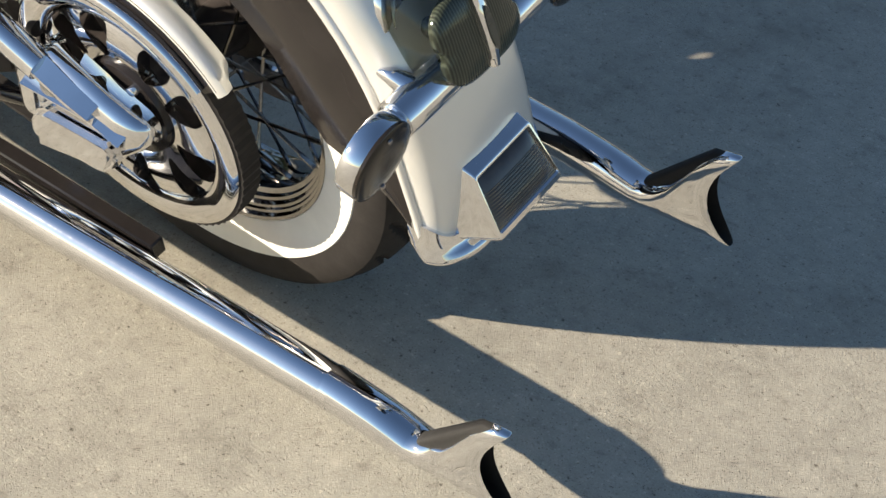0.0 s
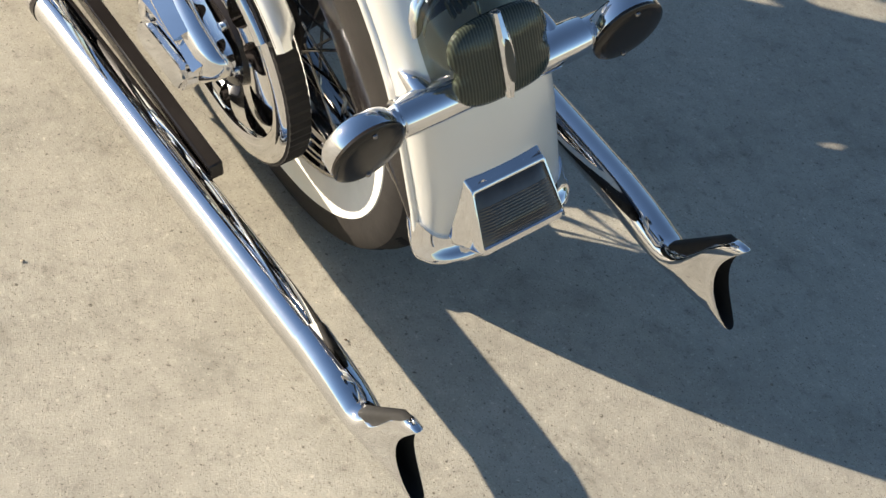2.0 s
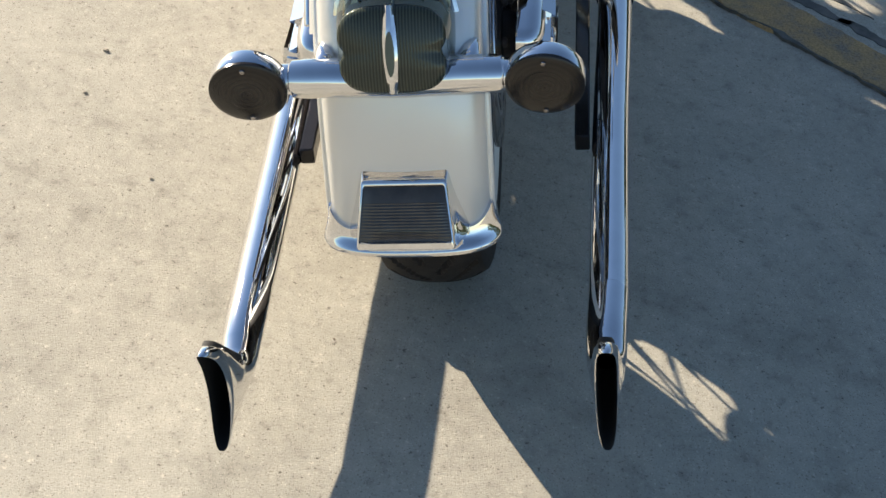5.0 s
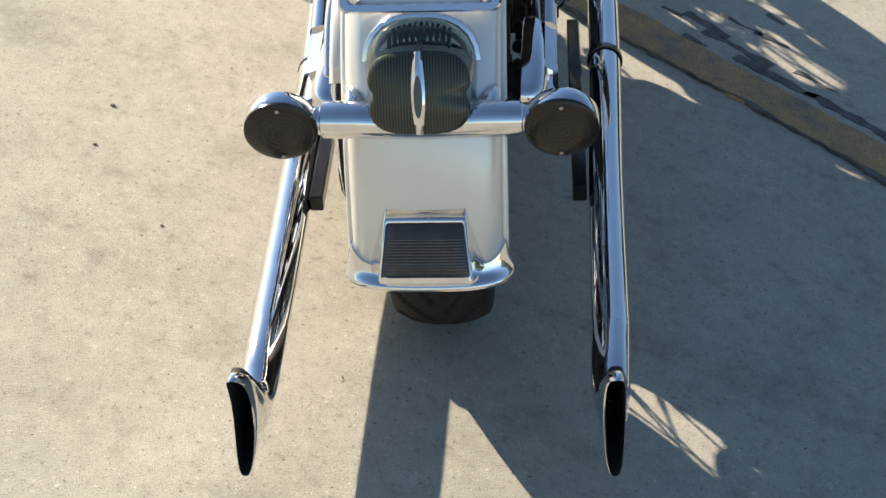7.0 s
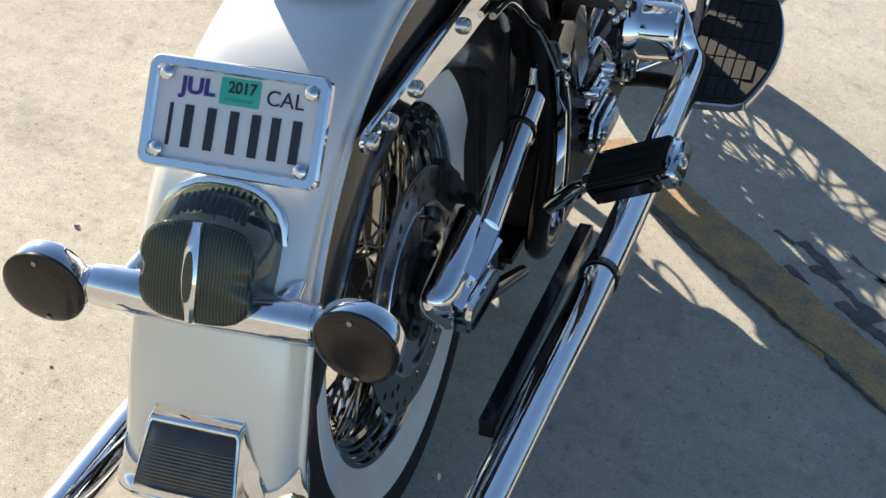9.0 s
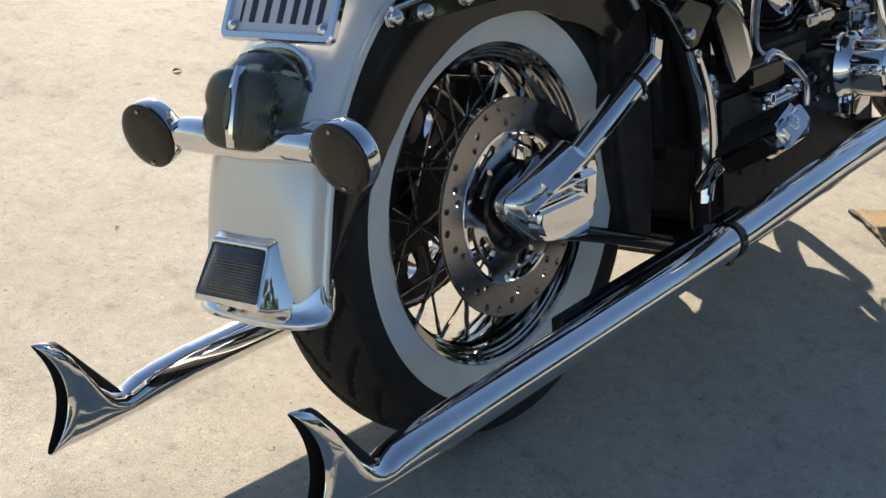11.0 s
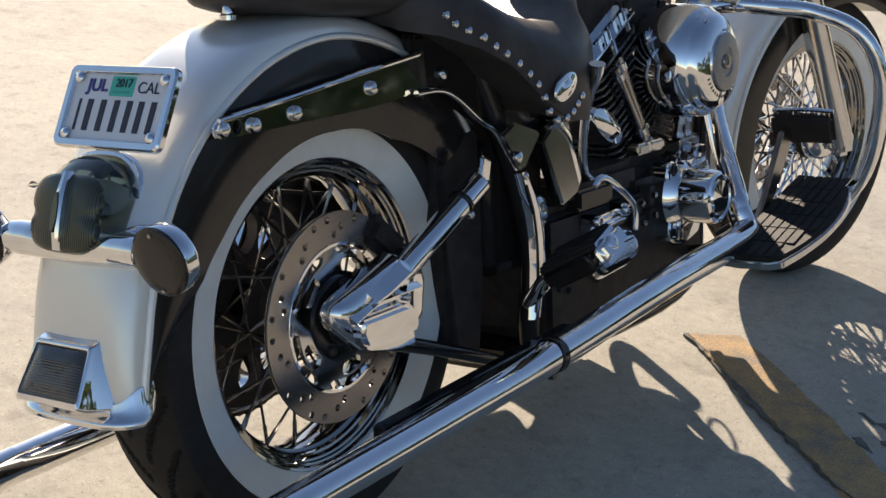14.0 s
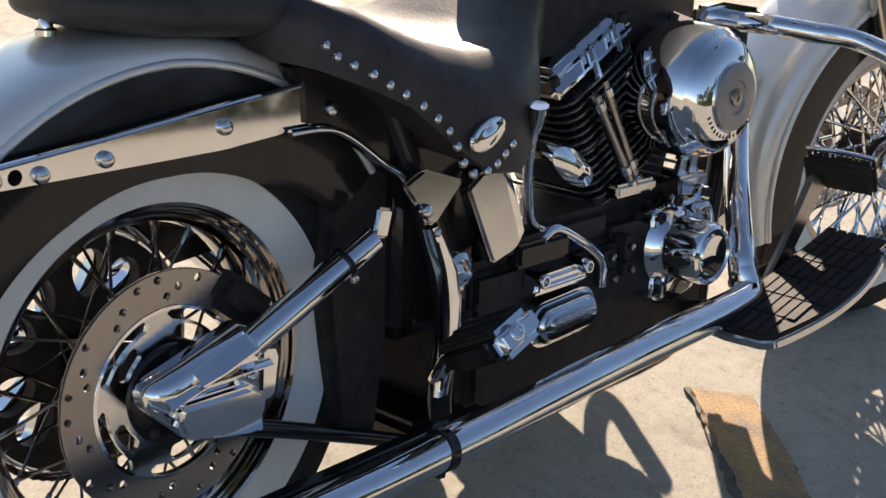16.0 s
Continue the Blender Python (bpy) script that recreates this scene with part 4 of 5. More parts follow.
# ---------------------------------------------------------------- struts and swing arm
BOLT = raw(dome(0.0095, 0.009, 16), CHROME_SOFT)
KNOB = raw(dome(0.0095, 0.014, 12), ENGINE)
SMALL = raw(dome(0.0060, 0.006, 12), CHROME_SOFT)
for s in (-1, 1):
    ol = [(-0.246, 0.612), (-0.243, 0.602), (-0.234, 0.5985), (0.060, 0.6015), (0.194, 0.612), (0.186, 0.664), (0.060, 0.652), (-0.100, 0.635), (-0.228, 0.6235), (-0.240, 0.620)]
    hole = lathe([(0.0085, -0.3), (0.0085, 0.3)], 18, (-0.206, 0, 0.6105), caps=True)
    strut = part("fender_strut", cut(slab(ol, s * 0.1035, s * 0.1105, 0.002), hole), CHROME, bike, "chrome fender strut with domed bolts")
    part("strut_edge", tube([(-0.238, s * 0.111, 0.622), (-0.10, s * 0.111, 0.6355), (0.06, s * 0.111, 0.6525), (0.187, s * 0.111, 0.6645)], 0.0035, 8, 4), CHROME, strut)
    for x, z in ((-0.177, 0.609), (-0.099, 0.614), (0.059, 0.628), (-0.232, 0.611)):
        share("strut_bolt", BOLT, strut, pose(x, s * 0.1105, z, 0, 0, 0 if s < 0 else 180))
    # black side cover under the seat with a chrome edge line
    ol = [(0.150, 0.690), (0.168, 0.661), (0.172, 0.612), (0.205, 0.609), (0.250, 0.590), (0.339, 0.521), (0.352, 0.478), (0.420, 0.500), (0.46, 0.56), (0.46, 0.62), (0.30, 0.66), (0.22, 0.69)]
    cov = part("side_cover", slab(ol, s * 0.085, s * 0.116, 0.006), BLACK, bike, "black side cover with a chrome edge line")
    part("cover_edge", tube([(0.150, s * 0.118, 0.6095), (0.205, s * 0.118, 0.608), (0.245, s * 0.119, 0.592), (0.300, s * 0.122, 0.552), (0.322, s * 0.130, 0.535), (0.338, s * 0.142, 0.500), (0.348, s * 0.150, 0.474)], 0.0048, 10, 5), CHROME, cov)
    share("cover_bolt", BOLT, cov, pose(0.213, s * 0.116, 0.631, 0, 0, 0 if s < 0 else 180))
    tri_o = part("bracket_plate", slab([(0.296, 0.532), (0.333, 0.548), (0.405, 0.523), (0.352, 0.474), (0.338, 0.476)], s * 0.150, s * 0.162, 0.004), CHROME_SOFT, bike, "polished triangular bracket plate")
    tri_o.matrix_basis = Matrix.Translation((0, s * 0.156, 0.51)) @ pose(0, 0, 0, 3 * s, 0, 0) @ Matrix.Translation((0, -s * 0.156, -0.51))
    share("bracket_bolt", BOLT, tri_o, pose(0.330, s * 0.162, 0.496, 0, 0, 0 if s < 0 else 180))

    # axle cover
    body = [(-0.070, 0.344), (-0.066, 0.353), (-0.054, 0.360), (-0.020, 0.371), (0.063, 0.400), (0.084, 0.394), (0.092, 0.374), (0.094, 0.268), (0.084, 0.263), (0.035, 0.272), (-0.017, 0.282), (-0.054, 0.314), (-0.067, 0.328)]
    axle = part("axle_cover", skin([[(0.055 + (x - 0.055) * k, s * y, 0.328 + (z - 0.328) * k) for x, z in body] for k, y in ((1.0, 0.108), (1.0, 0.120), (0.985, 0.127), (0.94, 0.134), (0.86, 0.1395), (0.74, 0.1435), (0.60, 0.1445))]), CHROME, bike, "chrome axle cover with a forked relief", sharp=50)
    # black slab rimming the flange paints the shade of the gap there
    part("cover_dark_outline", slab([(0.084, 0.378), (0.111, 0.373), (0.1175, 0.356), (0.1125, 0.307), (0.104, 0.298), (0.084, 0.297)], s * 0.110, s * 0.1425, 0.002), BLACK, axle)
    part("cover_flange", slab([(0.084, 0.374), (0.108, 0.369), (0.1135, 0.355), (0.1090, 0.310), (0.101, 0.302), (0.084, 0.301)], s * 0.112, s * 0.1450, 0.004), CHROME, axle)
    # the forked relief: two nested V-shaped ridges above a faceted pod
    part("cover_wedge", ridge([(0.084, 0.3895, 0.0125), (0.020, 0.3640, 0.0098), (-0.010, 0.3555, 0.0075)], s, 0.140, 0.0170), CHROME, axle, sharp=25)
    part("cover_prong", ridge([(-0.004, 0.3525, 0.0052), (0.030, 0.3535, 0.0050), (0.095, 0.3540, 0.0048)], s, 0.143, 0.0125), CHROME, axle, sharp=25)
    part("cover_wedge", ridge([(0.004, 0.3500, 0.0050), (-0.024, 0.3420, 0.0060), (-0.048, 0.3335, 0.0065)], s, 0.141, 0.0105), CHROME, axle, sharp=25)
    part("cover_prong", ridge([(-0.030, 0.3385, 0.0030), (0.048, 0.3395, 0.0030)], s, 0.143, 0.0075), CHROME, axle, sharp=25)
    part("cover_bar", slab([(-0.040, 0.3335), (0.060, 0.3345), (0.076, 0.3270), (0.083, 0.3160), (0.083, 0.2990), (0.076, 0.2900), (-0.020, 0.2880), (-0.034, 0.2930), (-0.045, 0.3150)], s * 0.135, s * 0.1600, 0.0120, seg=2), CHROME, axle, "faceted chrome pod", sharp=25)
    part("cover_foot", slab([(0.000, 0.292), (0.086, 0.292), (0.090, 0.266), (0.034, 0.274), (-0.012, 0.284)], s * 0.135, s * 0.1475, 0.003), CHROME, axle)
    share("cover_screw", SMALL, axle, pose(0.0695, s * 0.1455, 0.3405, 0, 0, 0 if s < 0 else 180))
    axle.matrix_basis = Matrix.Translation((0, s * 0.140 + (0.036 if s > 0 else 0), 0.335)) @ pose(0, 0, 0, (-2 if s < 0 else 10) * s, 0, 0) @ Matrix.Translation((0, -s * 0.140, -0.335))
    # upper tube of the swing arm with its collar and bolt
    arm = part("swing_arm_tube", tube([(0.070, s * 0.141, 0.3775), (0.263, s * 0.139, 0.4665)], 0.0182, 24, 1), CHROME, bike, "chrome swing arm tube")
    arm.location.y += 0.030 if s > 0 else 0.0
    cl = part("tube_collar", lathe([(0.0188, -0.003), (0.0208, -0.003), (0.0208, 0.003), (0.0188, 0.003)], 28, axis='x'), BLACK, arm)
    cl.matrix_basis = pose(0.216, s * 0.1395, 0.4448, 0, -24.8, 0)
    share("collar_bolt", SMALL, arm, pose(0.224, s * 0.150, 0.427, 0, 0, 0 if s < 0 else 180))
    part("swing_arm_lower", tube([(0.040, s * 0.128, 0.280), (0.112, s * 0.127, 0.2575), (0.220, s * 0.124, 0.219), (0.345, s * 0.118, 0.172)], [0.0115, 0.0112, 0.0105, 0.0095], 20, 4), BLACK, bike, "black swing arm lower tube")
    # teeth of adjuster behind the cover
    for k in range(4):
        share("adjuster_bolt", KNOB, axle, pose(0.116, s * 0.104, 0.296 + 0.030 * k, 0, 0, 90))
    # passenger peg
    peg_o = Vector((0.326, s * 0.326, 0.389))
    peg_i = Vector((0.352, s * 0.205, 0.327))
    d = (peg_o - peg_i)
    ym = d.normalized()
    zm = Vector((0.0, -ym.z * s, abs(ym.y))).normalized() if s < 0 else Vector((0, -ym.z, ym.y)).normalized()
    xm = ym.cross(zm).normalized()
    zm = xm.cross(ym)
    M = Matrix(((xm.x, ym.x, zm.x, peg_i.x), (xm.y, ym.y, zm.y, peg_i.y), (xm.z, ym.z, zm.z, peg_i.z), (0, 0, 0, 1)))
    peg = part("passenger_peg", block((-0.036, 0.0, -0.026), (0.036, d.length - 0.030, 0.012), 0.010, seg=3), CHROME if s > 0 else BLACK, bike, "chrome passenger foot peg with black rubber pads")
    peg.matrix_basis = M @ pose(0, 0, 0, 0, -20 * s, 0)
    part("peg_pad", block((-0.033, 0.006, 0.006), (0.033, d.length - 0.014, 0.017), 0.004), RUBBER, peg, "black rubber pad")
    for k in (-1, 0, 1):
        part("pad_rib", block((k * 0.020 - 0.004, 0.012, 0.0155), (k * 0.020 + 0.004, d.length - 0.022, 0.0195), 0.0015), CHROME if s > 0 else RUBBER, peg)
    part("peg_end", block((-0.037, d.length - 0.034, -0.027), (0.037, d.length, 0.013), 0.011, seg=3), CHROME, peg)
    part("peg_cap", lathe([(0.011, 0), (0.011, 0.003), (0.009, 0.0045), (0.006, 0.0045), (0.005, 0.002), (0.0005, 0.002)], 24), CHROME, peg).location = (0.004, d.length - 0.003, -0.003)
    part("peg_stem", tube([(0, 0.006, -0.006), (0.0, -0.008, -0.007), (0.0, -0.012, -0.008), (0.0, -0.028, -0.012), (0.0, -0.032, -0.014), (0.0, -0.090, -0.034)], [0.0150, 0.0150, 0.0105, 0.0105, 0.0125, 0.0110], 16, 1), CHROME, peg)

# ---------------------------------------------------------------- frame and drive train mass
core = bmesh.new()
block((0.40, -0.085, 0.130), (1.00, 0.085, 0.165), 0.012, bm=core)
tube([(0.30, -0.105, 0.66), (0.36, -0.125, 0.50), (0.41, -0.130, 0.34), (0.43, -0.115, 0.17), (0.60, -0.105, 0.142), (1.01, -0.085, 0.150), (1.09, -0.07, 0.30), (1.20, -0.03, 0.62)], 0.017, 16, 6, bm=core)
tube([(0.30, 0.105, 0.66), (0.36, 0.125, 0.50), (0.41, 0.130, 0.34), (0.43, 0.115, 0.17), (0.60, 0.105, 0.142), (1.04, 0.095, 0.150), (1.17, 0.07, 0.30), (1.30, 0.03, 0.62)], 0.017, 16, 6, bm=core)
tube([(0.15, 0, 0.65), (0.50, 0, 0.63), (0.70, 0, 0.70), (1.0, 0, 0.84), (1.30, 0, 0.86)], 0.02, 14, 5, bm=core)
part("frame", core, BLACK, bike, "black tubular frame")
bm = block((0.335, -0.112, 0.30), (0.50, 0.112, 0.60), 0.025, seg=3)
part("oil_tank", bm, BLACK, bike, "black oil tank")
bm = slab([(0.255, 0.66), (0.235, 0.40), (0.262, 0.20), (0.330, 0.165), (0.350, 0.30), (0.345, 0.66)], -0.088, 0.088, 0.010)
part("inner_fender", bm, ENGINE, bike, "black inner fender in front of the wheel")
bm = block((0.46, -0.125, 0.17), (0.80, 0.125, 0.385), 0.020, seg=3)
block((0.505, -0.140, 0.385), (0.74, 0.10, 0.43), 0.012, bm=bm)
part("gearbox", bm, ENGINE, bike, "black gearbox")
# added block: keeps sun off the ground beyond the painted line
part("light_block_front", slab([(1.17, 0.30), (1.235, 0.32), (1.245, 0.56), (1.18, 0.56)], -0.035, 0.060, 0.010), ENGINE, bike, "unseen black block added between the frame tubes to stop light")
# another added block, hidden behind the pipe, shortening the lit triangle on the ground
part("light_block_upper", slab([(1.325, 0.385), (1.375, 0.375), (1.395, 0.44), (1.400, 0.55), (1.355, 0.56), (1.330, 0.47)], 0.070, 0.135, 0.012, seg=3), ENGINE, bike, "unseen black block added ahead of the frame tubes to stop light")
# added plate, outlined to shut out stray sun patches under the bike
part("light_block_low", slab([(0.36, 0.128), (0.56, 0.150), (0.56, 0.215), (0.48, 0.262), (0.37, 0.255)], 0.150, 0.158, 0.002), BLACK, bike, "hidden black plate added beside the left exhaust to stop light")
bm = block((0.74, -0.115, 0.160), (1.055, 0.115, 0.42), 0.035, seg=3)
part("crankcase", bm, ENGINE, bike, "black crankcase")
bm = slab([(0.42, 0.215), (0.45, 0.190), (0.78, 0.168), (0.82, 0.138), (0.90, 0.108), (1.00, 0.106), (1.06, 0.150), (1.12, 0.205), (1.155, 0.242), (1.180, 0.300), (1.18, 0.36), (1.10, 0.41), (0.70, 0.39), (0.46, 0.34)], 0.13, 0.178, 0.012, seg=3)
part("primary_cover", bm, CHROME, bike, "chrome primary cover")

# trapezoid polished cover, curved strap, tubes
part("regulator_cover", slab([(0.425, 0.505), (0.474, 0.396), (0.520, 0.408), (0.530, 0.42), (0.492, 0.532), (0.452, 0.522)], -0.128, -0.151, 0.004), CHROME_SOFT, bike, "polished trapezoid cover").matrix_basis = Matrix.Translation((0, -0.14, 0.46)) @ pose(0, 0, 0, -2.5, 0, 0) @ Matrix.Translation((0, 0.14, -0.46))
part("cover_flank", slab([(0.485, 0.532), (0.500, 0.545), (0.545, 0.43), (0.530, 0.405)], -0.090, -0.147, 0.004), CHROME, bike, "polished cover flank")
rings = []
for x, z, w in ((0.350, 0.471, 0.010), (0.367, 0.44, 0.014), (0.384, 0.405, 0.0160), (0.393, 0.365, 0.0165), (0.394, 0.325, 0.0165), (0.390, 0.285, 0.0155), (0.383, 0.255, 0.0130), (0.379, 0.240, 0.0110)):
    rings.append([(x - w, -0.150, z - 0.003), (x - w * 0.8, -0.160, z - 0.002), (x - w * 0.3, -0.163, z), (x + w * 0.3, -0.163, z), (x + w * 0.8, -0.160, z + 0.002), (x + w, -0.150, z + 0.003)])
st = part("curved_strap", skin(rings), CHROME, bike, "curved chrome strap in front of the wheel", sharp=50)
share("strap_bolt", SMALL, st, pose(0.354, -0.161, 0.464))
part("strap_line", tube([(0.356, -0.162, 0.45), (0.372, -0.164, 0.40), (0.379, -0.164, 0.33), (0.371, -0.163, 0.25)], 0.0022, 8, 5), BLACK, st)
part("chrome_pipe", tube([(0.466, -0.224, 0.622), (0.471, -0.218, 0.600), (0.482, -0.200, 0.570), (0.520, -0.166, 0.510), (0.562, -0.140, 0.440), (0.605, -0.132, 0.414)], [0.0130, 0.0088, 0.0074, 0.0070, 0.0066, 0.0062], 14, 6), CHROME, bike, "chrome breather pipe with a flared end")
part("chrome_pipe", tube([(0.585, -0.135, 0.398), (0.612, -0.140, 0.418), (0.650, -0.142, 0.402), (0.705, -0.140, 0.368), (0.728, -0.138, 0.343), (0.732, -0.136, 0.310)], 0.0078, 12, 6), CHROME, bike, "bent chrome oil line")
bm = block((0.530, -0.150, 0.375), (0.640, -0.12, 0.410), 0.006, m=None)
part("linkage_cover", bm, BLACK, bike, "black linkage cover")


def stadium(cx, cz, half, r, turn=0.0, n=9):
    """Outline of a long oval."""
    out = []
    for side_x, a0 in ((half, -90), (-half, 90)):
        for k in range(n + 1):
            a = radians(a0 + 180 * k / n)
            x, z = side_x + r * math.cos(a), r * math.sin(a)
            c, q = math.cos(radians(turn)), math.sin(radians(turn))
            out.append((cx + x * c - z * q, cz + x * q + z * c))
    return out


ss = part("gearbox_end_cover", slab(stadium(0.622, 0.292, 0.040, 0.0330, 4), -0.120, -0.163, 0.008, seg=3), CHROME, bike, "long oval chrome gearbox end cover")
# thin black oval slab edging the raised face with a dark line
part("cover_dark_outline", slab(stadium(0.622, 0.292, 0.038, 0.0265, 4), -0.155, -0.1645, 0.001), BLACK, ss)
part("cover_face", slab(stadium(0.622, 0.292, 0.038, 0.0245, 4), -0.155, -0.1720, 0.006, seg=3), CHROME, ss, "raised chrome face")
part("cover_window", slab(stadium(0.624, 0.293, 0.032, 0.0125, 4), -0.168, -0.1755, 0.003), CHROME_SOFT, ss)
part("release_housing", slab([(0.566, 0.330), (0.572, 0.352), (0.592, 0.358), (0.655, 0.360), (0.676, 0.352), (0.684, 0.332)], -0.120, -0.152, 0.006, seg=3), CHROME, ss, "chrome release housing")
part("release_ridge", slab([(0.582, 0.338), (0.668, 0.340), (0.668, 0.347), (0.582, 0.345)], -0.140, -0.160, 0.003), CHROME, ss)
for x, z in ((0.577, 0.353), (0.672, 0.356)):
    part("housing_post", lathe([(0.0105, 0.0), (0.0105, -0.030), (0.0085, -0.033), (0.0065, -0.033), (0.006, -0.024), (0.0005, -0.024)], 18, caps=True), CHROME, ss).location = (x, -0.128, z)
for x, z in ((0.577, 0.277), (0.668, 0.309)):
    share("cover_screw", SMALL, ss, pose(x, -0.163, z))
me = raw(dome(0.006, 0.006, 10), ENGINE)
gear_bolts = [(0.50, 0.255), (0.53, 0.245), (0.62, 0.245), (0.67, 0.248), (0.715, 0.30), (0.715, 0.345), (0.475, 0.33)]
for x, z in gear_bolts:
    share("case_bolt", me, ss, pose(x, -0.126, z))
for x, z, w_, h_ in ((0.745, 0.352, 0.014, 0.010), (0.752, 0.318, 0.012, 0.012), (0.790, 0.360, 0.010, 0.016), (0.792, 0.325, 0.012, 0.010)):
    fit_ = part("line_fitting", slab(round_rect(w_ * 2, h_ * 2, 0.004, 3), -0.118, -0.140, 0.003), ENGINE, bike, "small black line fitting")
    fit_.location = (x, 0, z)
    part("fitting_nut", lathe([(0.006, 0), (0.006, -0.010), (0.0005, -0.011)], 6, caps=True), STEEL, fit_).location = (0, -0.138, 0)
part("swing_pivot", lathe([(0.026, 0.0), (0.026, -0.012), (0.018, -0.016), (0.016, -0.010), (0.010, -0.010), (0.0005, -0.016)], 28), CHROME_SOFT, bike, "polished pivot cap").matrix_basis = pose(0.425, -0.128, 0.393)
part("chrome_tab", block((-0.013, -0.004, -0.019), (0.013, 0.004, 0.019), 0.004, m=pose(0.283, -0.137, 0.484, 0, 14, 0)), CHROME, bike, "small chrome tab")

# ---------------------------------------------------------------- engine
def cylinder(foot, lean, name, wide=1.0):
    """A finned cylinder with its head and rocker cover, leaning by lean degrees."""
    M = Matrix.Translation(foot) @ pose(0, 0, 0, 0, lean, 0)
    core = bmesh.new()
    lathe([(0.058, 0.0), (0.058, 0.222)], 28, axis='z', caps=True, bm=core)
    c = part(name, core, ENGINE, bike, "black finned engine cylinder")
    c.matrix_basis = M
    for k in range(15):
        z = 0.016 + k * 0.0135
        w = (0.083 if k < 8 else 0.090) * wide
        f = slab(round_rect(w * 2, w * 2.05, 0.03, 4), z, z + 0.0045, 0.0012, seg=1)
        f.transform(Matrix(((1, 0, 0, 0), (0, 0, 1, 0), (0, 1, 0, 0), (0, 0, 0, 1))))
        part("fin", f, FIN, c)
    part("rocker_cover", block((-0.096, -0.090, 0.220), (0.096, 0.080, 0.248), 0.012, seg=4), CHROME, c, "chrome rocker cover")
    part("rocker_lid", block((-0.080, -0.078, 0.246), (0.080, 0.070, 0.264), 0.0085, seg=4), CHROME, c)
    for x in (-0.070, 0.070):
        part("rocker_bolt", lathe([(0.008, 0), (0.008, 0.012), (0.0005, 0.014)], 6, (x * 1.2, -0.080, 0.246), axis='z', caps=True), ENGINE, c)
    part("rocker_rib", block((-0.012, -0.0925, 0.205), (0.002, -0.080, 0.262), 0.004), CHROME, c)
    part("rocker_rib", block((0.046, -0.0925, 0.215), (0.058, -0.080, 0.262), 0.004), CHROME, c)
    return c


GREY_CAST = surface("grey_brushed_insert", (0.30, 0.30, 0.31), 0.38, 0.75, vary=0.08, scale=40)
FIN = surface("black_fin_with_bare_edges", (0.13, 0.125, 0.12), 0.28, 0.8, vary=0.3, scale=40)
cylinder((0.862, 0.0, 0.425), -28, "engine_cylinder")
cylinder((0.950, 0.0, 0.410), 17, "engine_cylinder", 0.80)
for a, b in (((0.823, -0.112, 0.440), (0.732, -0.104, 0.585)), ((0.850, -0.100, 0.440), (0.772, -0.086, 0.60)), ((0.955, -0.104, 0.43), (1.01, -0.09, 0.60)), ((0.985, -0.104, 0.43), (1.04, -0.08, 0.60))):
    t = part("pushrod_tube", tube([a, b], 0.0082, 16, 1), STEEL, bike, "steel pushrod tube")
    for f in (0.0, 0.16, 0.86):
        p = Vector(a).lerp(Vector(b), f)
        q = Vector(a).lerp(Vector(b), f + 0.07)
        part("tube_collar", tube([p, q], 0.0112, 16, 1), CHROME_SOFT, t)
part("tappet_block", block((0.778, -0.122, 0.428), (0.874, -0.095, 0.448), 0.005), CHROME_SOFT, bike, "polished tappet block")
part("tappet_block", block((0.935, -0.122, 0.405), (1.010, -0.095, 0.437), 0.005), CHROME_SOFT, bike, "polished tappet block")
# long oval chrome cover behind the rear cylinder
M = Matrix.Translation((0.658, -0.105, 0.497)) @ pose(0, 0, 0, 0, 31, 0)
ov = lathe([(0.001, -0.036), (0.010, -0.035), (0.022, -0.026), (0.026, -0.010), (0.026, 0.03)], 36)
for v in ov.verts:
    v.co.x *= 2.35
ob = part("oval_cover", ov, CHROME, bike, "oval chrome ignition cover")
ob.matrix_basis = M

# cam cover with its round nose
cam_c = part("cam_cover", slab([(0.838, 0.393), (0.844, 0.405), (0.862, 0.408), (0.882, 0.402), (0.888, 0.420), (0.900, 0.422), (0.908, 0.408), (0.950, 0.408), (0.958, 0.426), (0.976, 0.426), (0.985, 0.405), (0.990, 0.360), (0.975, 0.300), (0.955, 0.262), (0.900, 0.250), (0.862, 0.256), (0.845, 0.268), (0.846, 0.295), (0.853, 0.308), (0.849, 0.324), (0.840, 0.345)], -0.105, -0.146, 0.009, seg=3), CHROME, bike, "chrome cam cover with a round nose")
nose = part("cover_nose", lathe([(0.064, -0.138), (0.058, -0.148), (0.0505, -0.156), (0.0490, -0.162), (0.0480, -0.208), (0.0455, -0.216), (0.0400, -0.219), (0.0360, -0.2135), (0.0330, -0.2140), (0.0300, -0.2200), (0.001, -0.2220)], 56), CHROME, cam_c, "round chrome nose")
nose.location = (0.894, 0, 0.344)
part("nose_ring", lathe([(0.0362, -0.2120), (0.0362, -0.2150), (0.0305, -0.2150), (0.0305, -0.2120)], 48), ENGINE, nose, "dark recessed ring")
bolt_me = raw(lathe([(0.0082, 0), (0.0082, -0.007), (0.0055, -0.007), (0.0045, -0.003), (0.0005, -0.003)], 14, caps=True), ENGINE)
for x, z in ((0.855, 0.394), (0.867, 0.334), (0.862, 0.281), (0.967, 0.416), (0.895, 0.413)):
    share("cover_bolt", bolt_me, cam_c, pose(x, -0.1445, z))
part("cover_web", slab([(0.857, 0.262), (0.872, 0.262), (0.876, 0.322), (0.860, 0.324)], -0.136, -0.158, 0.007, seg=3), CHROME, cam_c)
